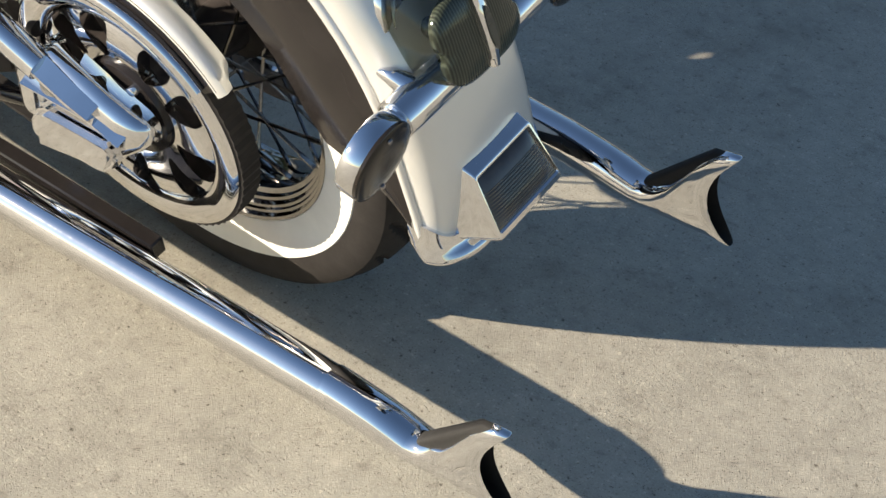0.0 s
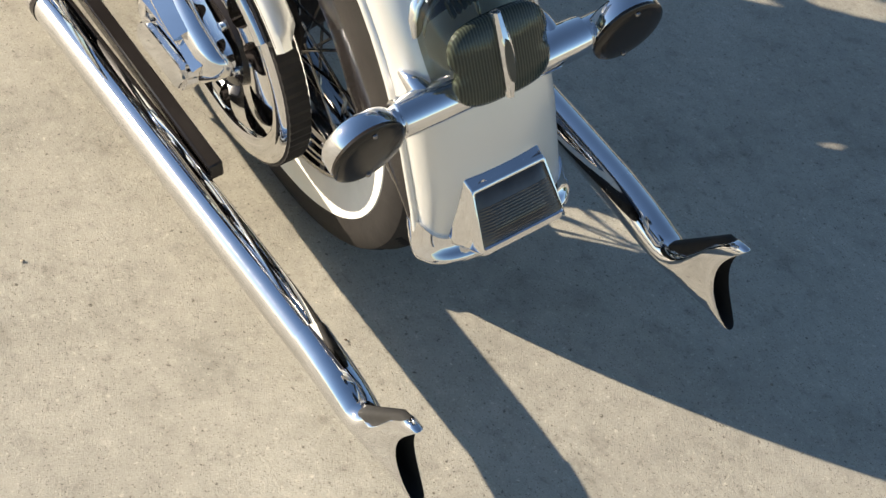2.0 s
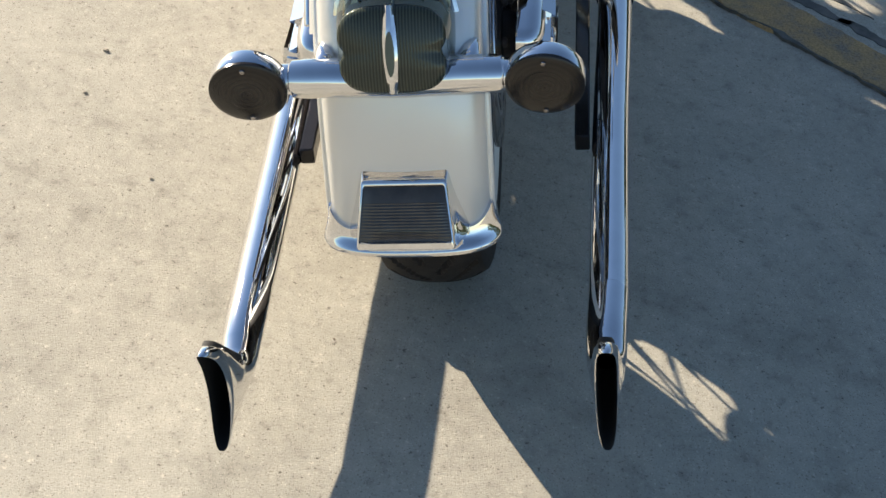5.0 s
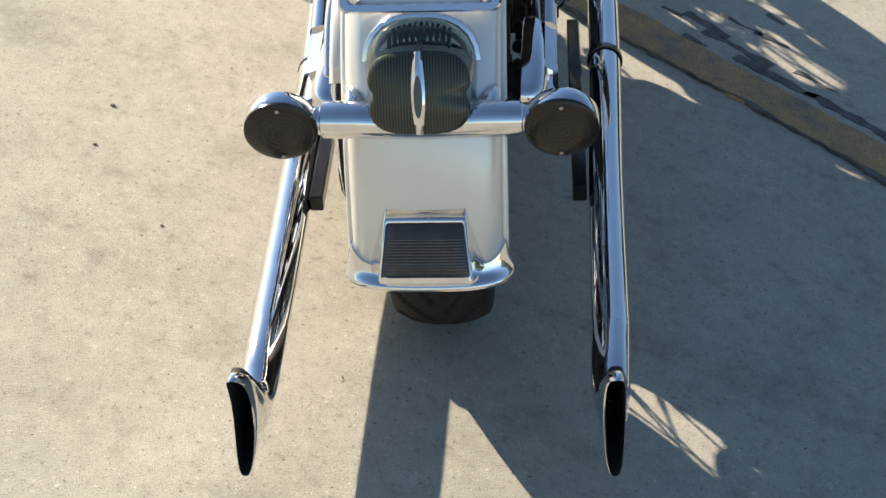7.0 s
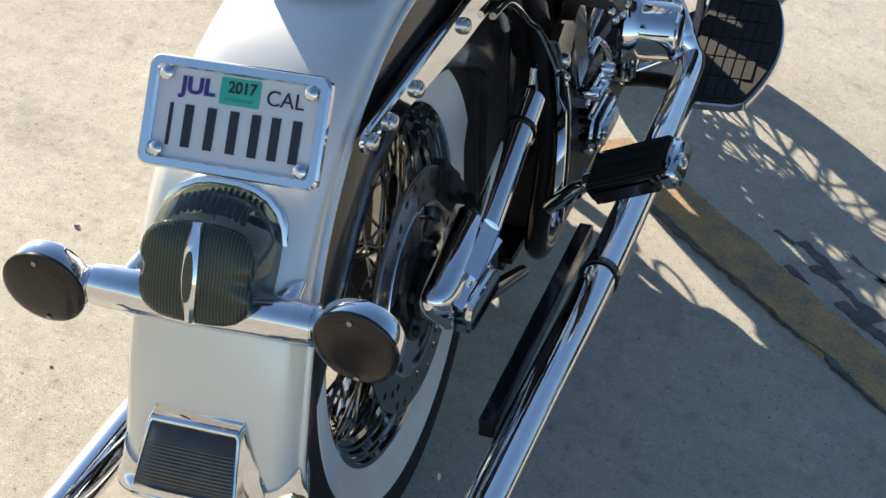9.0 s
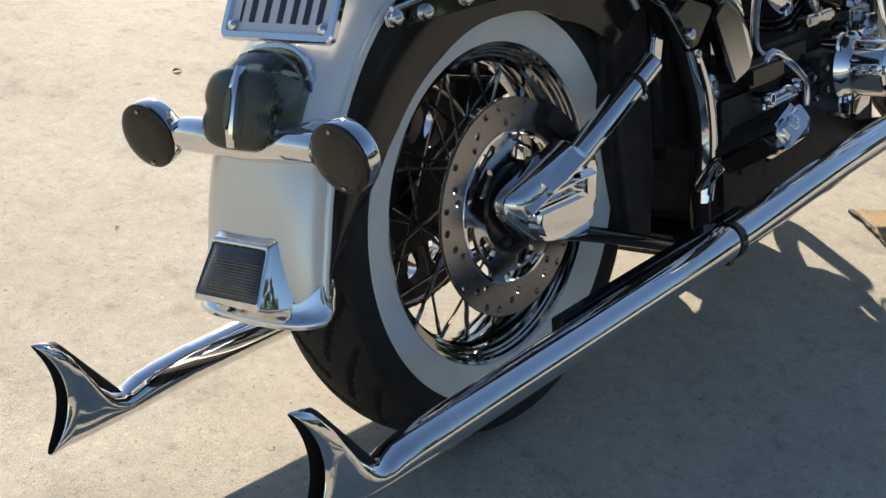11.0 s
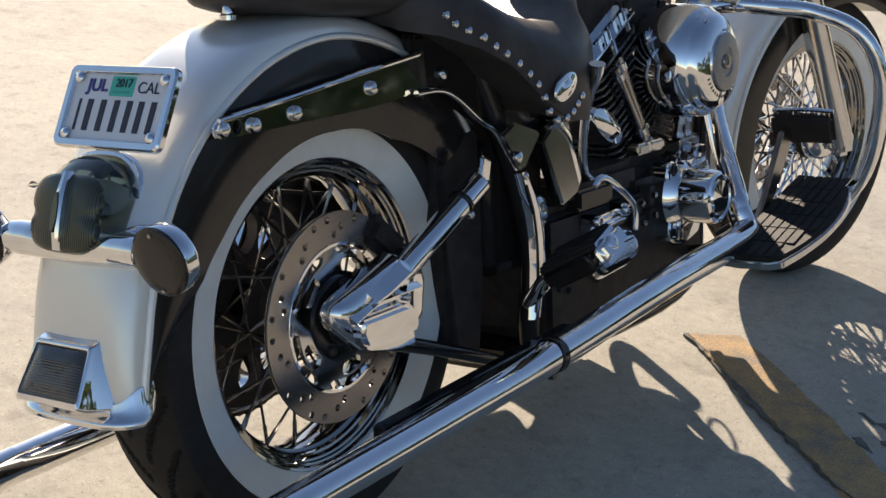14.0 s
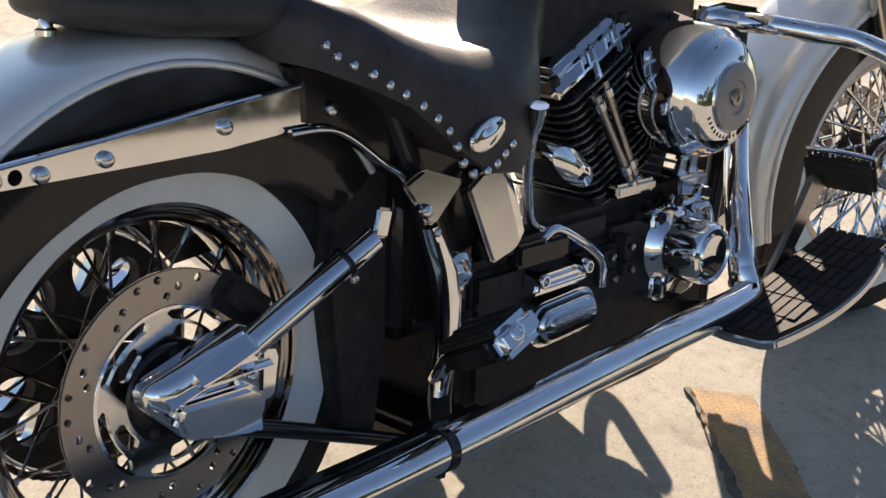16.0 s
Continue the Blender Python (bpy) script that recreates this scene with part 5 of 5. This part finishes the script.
part("cover_web", slab([(0.853, 0.322), (0.905, 0.326), (0.905, 0.350), (0.856, 0.346)], -0.136, -0.1545, 0.006, seg=3), CHROME, cam_c)
part("cover_ear", tube([(0.945, -0.148, 0.392), (0.962, -0.150, 0.396), (0.976, -0.150, 0.384), (0.984, -0.148, 0.362)], 0.0065, 12, 5), CHROME, cam_c)

# air cleaner: deep chrome bowl with a flat round insert
ac = part("air_cleaner", lathe([(0.045, 0.156), (0.072, 0.148), (0.088, 0.134), (0.097, 0.112), (0.1005, 0.088), (0.1005, 0.066), (0.0980, 0.048), (0.0945, 0.036), (0.0885, 0.0290), (0.0870, 0.0270), (0.0850, 0.0210), (0.0770, 0.0110), (0.062, 0.004), (0.053, 0.002), (0.051, -0.001), (0.001, -0.001)], 96), CHROME, bike, "round polished chrome air cleaner cover")
ac.matrix_basis = pose(0.912, -0.219, 0.580)
part("cleaner_insert", lathe([(0.0505, -0.001), (0.0495, -0.0035), (0.046, -0.0045), (0.026, -0.0045), (0.024, -0.0025), (0.001, -0.0025)], 64), GREY_CAST, ac, "brushed round insert")
part("cleaner_medallion", lathe([(0.013, -0.003), (0.012, -0.006), (0.006, -0.0065), (0.0055, -0.0045), (0.0005, -0.0045)], 32), STEEL, ac)
me = raw(block((-0.0012, -0.001, -0.003), (0.0012, 0.0, 0.003), 0.0003), ENGINE)
for k in range(15):
    a = radians(205 + k * 8.5)
    share("cover_mark", me, ac, Matrix.Translation((0.060 * math.cos(a), 0.0035, 0.060 * math.sin(a))) @ pose(0, 0, 0, 0, -math.degrees(a) + 90, 0))
part("cleaner_back", lathe([(0.050, 0.135), (0.056, 0.150), (0.048, 0.175)], 48, caps=True), ENGINE, ac)
part("engine_mount", block((0.63, -0.050, 0.625), (1.05, 0.055, 0.800), 0.012), ENGINE, bike, "black coil housing under the tank")
part("tank_bracket", slab([(0.955, 0.672), (0.972, 0.694), (1.02, 0.698), (1.12, 0.682), (1.125, 0.655), (1.05, 0.655), (0.99, 0.668)], -0.095, -0.122, 0.006), CHROME, bike, "chrome bracket above the air cleaner")
part("intake", block((0.86, -0.11, 0.52), (0.95, 0.02, 0.62), 0.01), ENGINE, bike, "black intake housing")

# ---------------------------------------------------------------- foot controls
bd = Vector((0.270, 0, 0.075)).normalized()
BM = Matrix(((bd.x, 0, -bd.z, 0.885), (0, 1, 0, -0.284), (bd.z, 0, bd.x, 0.236), (0, 0, 0, 1)))


def board_outline(k=1.0):
    pts = [(0.0, 0.062), (-0.004, 0.03), (0.0, -0.030)]
    for i in range(11):
        t = i / 10
        pts.append((0.012 + 0.300 * t, -0.034 - 0.050 * math.sin(math.pi * min(1, 0.08 + 0.78 * t)) ** 0.8))
    pts += [(0.335, -0.030), (0.345, 0.0), (0.335, 0.045), (0.31, 0.062)]
    cx, cy = 0.165, -0.01
    return [(cx + (x - cx) * k, cy + (y - cy) * k) for x, y in pts]


bo = part("floorboard", flat(board_outline(1.0), -0.016, 0.0, 0.003), CHROME_SOFT, bike, "floorboard with a ribbed black rubber mat and polished rim")
bo.matrix_basis = BM
pad = part("floorboard_mat", flat(board_outline(0.955), -0.002, 0.007, 0.002), RUBBER, bo, "ribbed black rubber mat")
rib_me = raw(flat(round_rect(0.0530, 0.0160, 0.002, 2), 0.006, 0.0095, 0.001), RUBBER)
for j in range(7):
    for i in range(6):
        x, y = 0.034 + i * 0.055, 0.046 - j * 0.0178
        lim = 0.050 * math.sin(math.pi * min(1, 0.08 + 0.78 * ((x - 0.012) / 0.3))) ** 0.8 + 0.024
        if y - 0.006 > -lim:
            share("mat_rib", rib_me, bo, Matrix.Translation((x, y, 0)))
part("board_bracket", tube([(0.05, 0.05, -0.012), (0.08, 0.12, -0.03), (0.09, 0.19, -0.05)], 0.013, 12, 4), ENGINE, bo)
part("board_bracket", tube([(0.28, 0.05, -0.012), (0.26, 0.12, -0.05), (0.25, 0.19, -0.09)], 0.013, 12, 4), ENGINE, bo)
left_board = copy_thing(bo, BM @ Matrix.Identity(4))
left_board.parent = bike
left_board.matrix_basis = Matrix.Diagonal((1, -1, 1, 1)) @ BM

pedal = part("brake_pedal", slab([(0.990, 0.222), (1.030, 0.214), (1.105, 0.300), (1.195, 0.408), (1.180, 0.430), (1.150, 0.425), (1.075, 0.318)], -0.212, -0.224, 0.003), STEEL, bike, "brake pedal with a flat arm and a wide ribbed rubber pad")
PDM = Matrix.Translation((1.205, -0.240, 0.424)) @ pose(0, 0, 0, 0, 62, 8)
part("pedal_pad", block((-0.032, -0.060, -0.010), (0.032, 0.060, 0.010), 0.009, m=PDM, seg=3), RUBBER, pedal, "black rubber pedal pad")
for k in range(12):
    part("pad_rib", block((-0.029, -0.054 + k * 0.0098 - 0.0028, 0.009), (0.020, -0.054 + k * 0.0098 + 0.0028, 0.0135), 0.001, m=PDM), RUBBER, pedal)
part("pad_rim", tube([PDM @ Vector(p) for p in ((-0.033, -0.058, 0.011), (-0.036, 0, 0.012), (-0.033, 0.058, 0.011))], 0.004, 8, 5), CHROME_SOFT, pedal)
# heel shifter on the left
sh = part("shift_lever", tube([(0.46, 0.225, 0.27), (0.43, 0.262, 0.300), (0.425, 0.268, 0.345)], 0.009, 12, 5), CHROME, bike, "chrome heel shift lever")
part("lever_peg", tube([(0.425, 0.262, 0.345), (0.425, 0.262, 0.395)], 0.013, 14, 1), CHROME, sh)

toe = part("shift_lever", tube([(1.240, 0.300, 0.325), (1.241, 0.300, 0.288), (1.254, 0.300, 0.258), (1.280, 0.300, 0.250), (1.308, 0.300, 0.268), (1.340, 0.300, 0.310), (1.370, 0.300, 0.350), (1.390, 0.300, 0.378)], 0.0185, 14, 6), CHROME_SOFT, bike, "toe shift lever")
part("lever_peg", tube([(1.330, 0.255, 0.325), (1.375, 0.300, 0.375)], 0.013, 14, 1), RUBBER, toe)
# loop added only to cast the small ring in the ground shadow
part("shadow_loop", tube([(1.33 + 0.030 * math.cos(radians(a)), 0.222, 0.378 + 0.030 * math.sin(radians(a))) for a in range(-150, 181, 30)], 0.0035, 8, 4), RUBBER, bike, "unseen black loop added to cast a small ring shadow")
# crash bar
part("crash_bar", tube([(1.070, -0.120, 0.664), (1.062, -0.180, 0.667), (1.095, -0.225, 0.660), (1.147, -0.28, 0.648), (1.165, -0.36, 0.612), (1.195, -0.392, 0.53), (1.212, -0.380, 0.42), (1.220, -0.335, 0.315), (1.195, -0.24, 0.240), (1.13, -0.10, 0.175)], 0.0155, 20, 6), CHROME, bike, "chrome engine guard bar")
part("crash_bar", tube([(1.05, 0.06, 0.685), (1.10, 0.11, 0.672), (1.17, 0.17, 0.658), (1.17, 0.27, 0.643), (1.18, 0.36, 0.605), (1.19, 0.385, 0.53), (1.19, 0.34, 0.42), (1.17, 0.20, 0.28), (1.12, 0.10, 0.19)], 0.0165, 20, 6), CHROME, bike, "chrome engine guard bar")

# ---------------------------------------------------------------- front end
FX = 1.766
STEER = pose(0, 0, 0, 4.75, 0, -11.6)
wheel((FX, 0.017, 0.327), STEER, 220, 60, "front", CHROME)
FM = Matrix.Translation((FX, 0.017, 0.327)) @ STEER


def front_sec(a):
    up = [(0.0930, 0.360), (0.0938, 0.374), (0.0905, 0.388), (0.080, 0.399), (0.055, 0.4065), (0.025, 0.409), (0.0, 0.4095)]
    out = [(-y, r) for y, r in up] + [(y, r) for y, r in up[-2::-1]]
    return out + [(y * 0.975, r - 0.004) for y, r in out[::-1]]


ff = part("front_fender", skin(fender_rings(front_sec, [38 + 158 * i / 50 for i in range(51)])), WHITE, bike, "pearl white front fender with black lower sides", sharp=50)
ff.matrix_basis = FM
for s in (-1, 1):
    def fside(a, s=s):
        lo = interp(a, [(20, 0.36), (60, 0.315), (120, 0.285), (180, 0.285), (215, 0.33)])
        return [(s * 0.0935, 0.361), (s * 0.0955, (0.361 + lo) / 2), (s * 0.093, lo), (s * 0.0900, lo), (s * 0.0900, 0.361)]
    part("fender_side", skin(fender_rings(fside, [40 + 155 * i / 40 for i in range(41)])), BLACK, ff, "glossy black fender side")
    part("fender_bead", tube([(0.361 * math.cos(radians(a)), s * 0.0945, 0.361 * math.sin(radians(a))) for a in range(40, 198, 4)], 0.006, 10, 1), WHITE, ff, "raised bead")
for s in (-1, 1):
    fk = part("fork_leg", tube([(0.0, s * 0.118, 0.0), (-0.055, s * 0.118, 0.11), (-0.20, s * 0.118, 0.40), (-0.33, s * 0.115, 0.66)], [0.030, 0.029, 0.028, 0.024], 22, 4), CHROME_SOFT, bike, "polished fork leg")
    fk.matrix_basis = FM
    part("axle_clamp", block((-0.026, s * 0.118 - 0.024, -0.032), (0.026, s * 0.118 + 0.024, 0.030), 0.012, seg=3), CHROME_SOFT, fk)
disc_bm = lathe([(0.088, 0.064), (0.128, 0.064), (0.128, 0.069), (0.088, 0.069), (0.088, 0.064)], 80)
bmesh.ops.remove_doubles(disc_bm, verts=disc_bm.verts, dist=1e-5)
for k in range(5):
    a = 2 * math.pi * k / 5
    slab([(r * math.cos(a + da), r * math.sin(a + da)) for r, da in ((0.045, -0.25), (0.090, -0.10), (0.090, 0.10), (0.045, 0.25))], 0.0645, 0.0685, 0, bm=disc_bm)
cutter = bmesh.new()
for k in range(12):
    for j, (da, r) in enumerate(((0.0, 0.119), (0.17, 0.108), (0.34, 0.097), (0.30, 0.120))):
        a = 2 * math.pi * k / 12 + da
        lathe([(0.0052, 0.05), (0.0052, 0.08)], 10, (r * math.cos(a), 0, r * math.sin(a)), caps=True, bm=cutter)
part("front_disc", cut(disc_bm, cutter), STEEL, bike, "drilled steel front brake disc", sharp=30).matrix_basis = FM
part("hub_cap", lathe([(0.050, -0.050), (0.048, -0.075), (0.036, -0.090), (0.02, -0.095), (0.001, -0.096)], 40), CHROME, ff).matrix_basis = Matrix.Identity(4)
bm = lathe([(0.001, 0.10), (0.04, 0.095), (0.075, 0.06), (0.088, 0.0), (0.090, -0.03), (0.084, -0.036), (0.001, -0.036)], 40, axis='x')
bm.transform(Matrix.Diagonal((-1, 1, 1, 1)))
part("headlamp", bm, CHROME, bike, "round chrome headlamp").matrix_basis = FM @ pose(-0.10, 0, 0.60)
hb = part("handlebar", tube([(1.02, 0.40, 1.03), (1.12, 0.36, 1.07), (1.26, 0.16, 1.03), (1.30, 0.06, 0.98), (1.30, -0.06, 0.98), (1.26, -0.16, 1.03), (1.12, -0.36, 1.07), (1.02, -0.40, 1.03)], 0.0135, 14, 6), CHROME, bike, "chrome handlebar with black grips")
for s in (-1, 1):
    part("grip", tube([(1.10, s * 0.365, 1.066), (1.01, s * 0.405, 1.025)], 0.019, 16, 1), RUBBER, hb)
    part("lever", tube([(1.14, s * 0.355, 1.06), (1.17, s * 0.38, 1.045), (1.09, s * 0.425, 1.02)], 0.006, 8, 5), CHROME, hb)
    mr = part("mirror", lathe([(0.001, 0.008), (0.030, 0.006), (0.052, 0.0), (0.054, -0.006), (0.05, -0.008), (0.001, -0.008)], 32, axis='x'), CHROME, hb, "round chrome mirror")
    mr.matrix_basis = pose(1.10, s * 0.40, 1.20)
    part("mirror_stem", tube([(1.15, s * 0.35, 1.07), (1.14, s * 0.37, 1.14), (1.11, s * 0.395, 1.17)], 0.005, 8, 5), CHROME, hb)

# ---------------------------------------------------------------- tank and seat
rings = []
for x, w, zc, h in ((0.60, 0.045, 0.79, 0.04), (0.66, 0.10, 0.80, 0.075), (0.78, 0.150, 0.825, 0.105), (0.92, 0.175, 0.850, 0.125), (1.06, 0.170, 0.870, 0.125), (1.16, 0.140, 0.885, 0.105), (1.22, 0.09, 0.89, 0.07), (1.245, 0.03, 0.89, 0.02)):
    ring = []
    for i in range(40):
        t = 2 * math.pi * i / 40
        c, s_ = math.cos(t), math.sin(t)
        d = (abs(c) ** 2.6 + abs(s_) ** 2.6) ** (-1 / 2.6)
        ring.append((x, w * c * d, zc + h * s_ * d * (1 if s_ > 0 else 0.75)))
    rings.append(ring)
part("fuel_tank", skin(rings), WHITE, bike, "pearl white fuel tank", sharp=60)

SEAT = [(0.115, 0.120, 0.785, 0.700), (0.150, 0.165, 0.795, 0.690), (0.20, 0.198, 0.784, 0.668), (0.26, 0.206, 0.756, 0.640), (0.32, 0.214, 0.738, 0.592), (0.38, 0.226, 0.730, 0.548), (0.44, 0.222, 0.728, 0.540), (0.50, 0.198, 0.732, 0.575), (0.56, 0.140, 0.750, 0.620), (0.62, 0.095, 0.775, 0.680), (0.68, 0.05, 0.795, 0.740)]
rings = []
for x, w, top, lo in SEAT:
    rise = interp(x, [(0.15, 1.0), (0.27, 0.0), (0.46, 0.0), (0.56, 1.0)])
    sh_ = [(1.0, 0.0), (1.0, 0.25), (0.99, 0.45), (0.95, 0.60), (0.87, 0.71), (0.76, 0.785), (0.58, 0.80 + 0.12 * rise), (0.36, 0.785 + 0.19 * rise), (0.12, 0.775 + 0.225 * rise)]
    side_ = [(w * a, lo + (top - lo) * b) for a, b in sh_]
    ring = [(x, -y, z) for y, z in side_] + [(x, y, z) for y, z in side_[::-1]] + [(x, w * 0.9, lo + 0.004), (x, 0, lo + 0.02), (x, -w * 0.9, lo + 0.004)]
    rings.append(ring)
seat = part("saddle", skin(rings), LEATHER, bike, "black leather saddle with skirt, chrome studs and conchos", sharp=70)
rings = []
for x, w, top, lo in ((-0.112, 0.030, 0.778, 0.757), (-0.104, 0.056, 0.790, 0.748), (-0.085, 0.082, 0.799, 0.741), (-0.050, 0.104, 0.803, 0.734), (0.0, 0.120, 0.805, 0.725), (0.10, 0.130, 0.806, 0.718), (0.155, 0.132, 0.797, 0.712), (0.172, 0.124, 0.780, 0.708)):
    ring = []
    for i in range(32):
        t = 2 * math.pi * i / 32
        c, s_ = math.cos(t), math.sin(t)
        e_ = 2.0 if s_ > 0 else 3.4
        d = (abs(c) ** e_ + abs(s_) ** e_) ** (-1 / e_)
        ring.append((x, w * c * d, (top + lo) / 2 + (top - lo) / 2 * s_ * d))
    rings.append(ring)
pill = part("passenger_pad", skin(rings), LEATHER, bike, "black leather passenger pad", sharp=70)
part("pad_bolt", lathe([(0.012, 0), (0.012, 0.006), (0.008, 0.008), (0.008, 0.016), (0.005, 0.02), (0.0005, 0.02)], 18, axis='z'), CHROME, pill).matrix_basis = pose(-0.098, -0.007, 0.731)
STUD = raw(lathe([(0.0064, 0.002), (0.0060, -0.0026), (0.0038, -0.0048), (0.0005, -0.0054)], 14), CHROME_SOFT)


def skirt_y(x):
    return interp(x, [(a, b) for a, b, c, d in SEAT])


studs = [(0.157, 0.718), (0.168, 0.705), (0.184, 0.695), (0.203, 0.684), (0.226, 0.670), (0.249, 0.657), (0.275, 0.641), (0.297, 0.624), (0.315, 0.607), (0.329, 0.587), (0.338, 0.566), (0.353, 0.551), (0.373, 0.552), (0.389, 0.559), (0.404, 0.569), (0.419, 0.579)]
for s in (-1, 1):
    for x, z in studs:
        share("stud", STUD, seat, pose(x, s * (skirt_y(x) * 0.999), z, 0, 0, 0 if s < 0 else 180))
    cm = lathe([(0.026, 0.003), (0.025, -0.002), (0.020, -0.005), (0.016, -0.0045), (0.010, -0.0085), (0.0005, -0.010)], 32)
    for v in cm.verts:
        v.co.x *= 1.22
        v.co.z *= 0.72
        v.co.y *= 0.7
    part("concho", cm, CHROME, seat, "oval chrome concho").matrix_basis = pose(0.371, s * 0.2265, 0.598, 0, -24 if s < 0 else 24, 0 if s < 0 else 180)

# ---------------------------------------------------------------- surroundings behind the viewer, seen in the chrome
BARK = surface("grey_bark", (0.12, 0.10, 0.08), 0.85, vary=0.3, scale=12)
LEAF = surface("dark_green_leaves", (0.045, 0.065, 0.022), 0.55, vary=0.4, scale=3)


def leaf_cloud(rnd, n, size, place):
    verts, faces = [], []
    for _ in range(n):
        c = Vector(place(rnd))
        u = Vector((rnd.gauss(0, 1), rnd.gauss(0, 1), rnd.gauss(0, 0.6))).normalized()
        v = u.orthogonal().normalized()
        s = size * rnd.uniform(0.6, 1.3)
        k = len(verts)
        verts += [c - u * s, c + v * s * 0.4, c + u * s, c - v * s * 0.4]
        faces.append((k, k + 1, k + 2, k + 3))
    me = bpy.data.meshes.new("leaves")
    me.from_pydata(verts, [], faces)
    me.materials.append(LEAF)
    return me


def tree(x, y, h, seed):
    rnd = random.Random(seed)
    t = tagged(new("tree"), "leafy green tree at the edge of the parking ground", "tree", group="trees along the parking ground")
    t.location = (x, y, 0)
    bm = tube([(0, 0, 0), (0.05, 0.03, h * 0.25), (-0.04, 0.05, h * 0.5), (0.05, 0, h * 0.8)], [0.16, 0.12, 0.09, 0.03], 10, 4)
    for k in range(6):
        a = k * 1.05 + seed
        tube([(0, 0, h * (0.32 + 0.05 * k)), (0.5 * math.cos(a), 0.5 * math.sin(a), h * (0.45 + 0.05 * k)), (1.0 * math.cos(a), 1.0 * math.sin(a), h * (0.55 + 0.05 * k))], [0.06, 0.04, 0.015], 7, 3, bm=bm)
    part("trunk", bm, BARK, t)
    lumps = [(rnd.uniform(-1.6, 1.6), rnd.uniform(-1.6, 1.6), h * rnd.uniform(0.30, 0.95), rnd.uniform(0.5, 0.95)) for _ in range(14)]

    def place(r):
        cx, cy, cz, cr = r.choice(lumps)
        d = Vector((r.gauss(0, 1), r.gauss(0, 1), r.gauss(0, 0.8))).normalized() * cr * r.uniform(0.5, 1.05)
        return (cx + d.x, cy + d.y, cz + d.z)
    share("crown", leaf_cloud(rnd, 2200, 0.22, place), t, Matrix.Identity(4))


for k in range(14):
    a = radians(-110 + 7.0 * k)
    r = 27.0 + 1.5 * math.sin(k * 2.3)
    tree(r * math.cos(a), r * math.sin(a), 6.4 + 1.2 * math.sin(k * 1.7), k + 1)


def hedge_place(r):
    a = radians(r.uniform(-108, -22))
    d = 24.5 + r.uniform(-0.6, 0.6)
    return (d * math.cos(a), d * math.sin(a), r.uniform(0.05, 2.3 + 0.35 * math.sin(a * 19)))


o = new("hedge", leaf_cloud(random.Random(5), 14000, 0.22, hedge_place))
tagged(o, "low dark green hedge bordering the parking ground", "hedge", kind="stuff")

# ---------------------------------------------------------------- small litter on the ground
STONE = surface("grey_stone", (0.33, 0.29, 0.23), 0.8, vary=0.3, scale=60)
DRY = surface("dry_leaf", (0.10, 0.062, 0.035), 0.7, vary=0.3, scale=60)


def pebble(x, y, r, seed):
    rnd = random.Random(seed)
    bm = bmesh.new()
    bmesh.ops.create_icosphere(bm, subdivisions=2, radius=r)
    for v in bm.verts:
        v.co *= rnd.uniform(0.8, 1.15)
        v.co.z = max(v.co.z * 0.55, -r * 0.35)
    o = part("pebble", bm, STONE)
    o.location = (x, y, r * 0.34)
    return tagged(o, "small grey pebble lying on the concrete", "pebble", group="pebbles on the ground")


def dry_leaf(x, y, s, turn):
    rings = []
    for k in range(7):
        f = k / 6
        w = s * 0.30 * math.sin(math.pi * min(0.98, f * 0.95 + 0.03))
        z = s * 0.10 * math.sin(math.pi * f)
        rings.append([(s * (f - 0.5), -w, z + w * 0.35), (s * (f - 0.5), 0, z), (s * (f - 0.5), w, z + w * 0.4), (s * (f - 0.5), w, z + w * 0.4 + 0.0006), (s * (f - 0.5), 0, z + 0.0006), (s * (f - 0.5), -w, z + w * 0.35 + 0.0006)])
    o = part("dry_leaf", skin(rings), DRY)
    o.matrix_world = pose(x, y, 0.0006, 0, 0, turn)
    return tagged(o, "small curled brown dry leaf on the concrete", "leaf", group="dry leaves on the ground")


for x, y, r in ((1.124, 0.634, 0.011), (2.0, -0.561, 0.007), (0.316, 0.58, 0.008), (0.19, 0.581, 0.006), (-0.564, -0.332, 0.004), (0.004, 0.439, 0.005), (1.011, 1.024, 0.006)):
    pebble(x, y, r * 0.6, int(x * 1000 + 3000))
for x, y, s, a in ((-0.273, 0.139, 0.010, 30), (0.636, 1.334, 0.045, -20), (0.925, 1.88, 0.05, 60), (0.018, 0.801, 0.018, 100)):
    dry_leaf(x, y, s * 0.5, a)
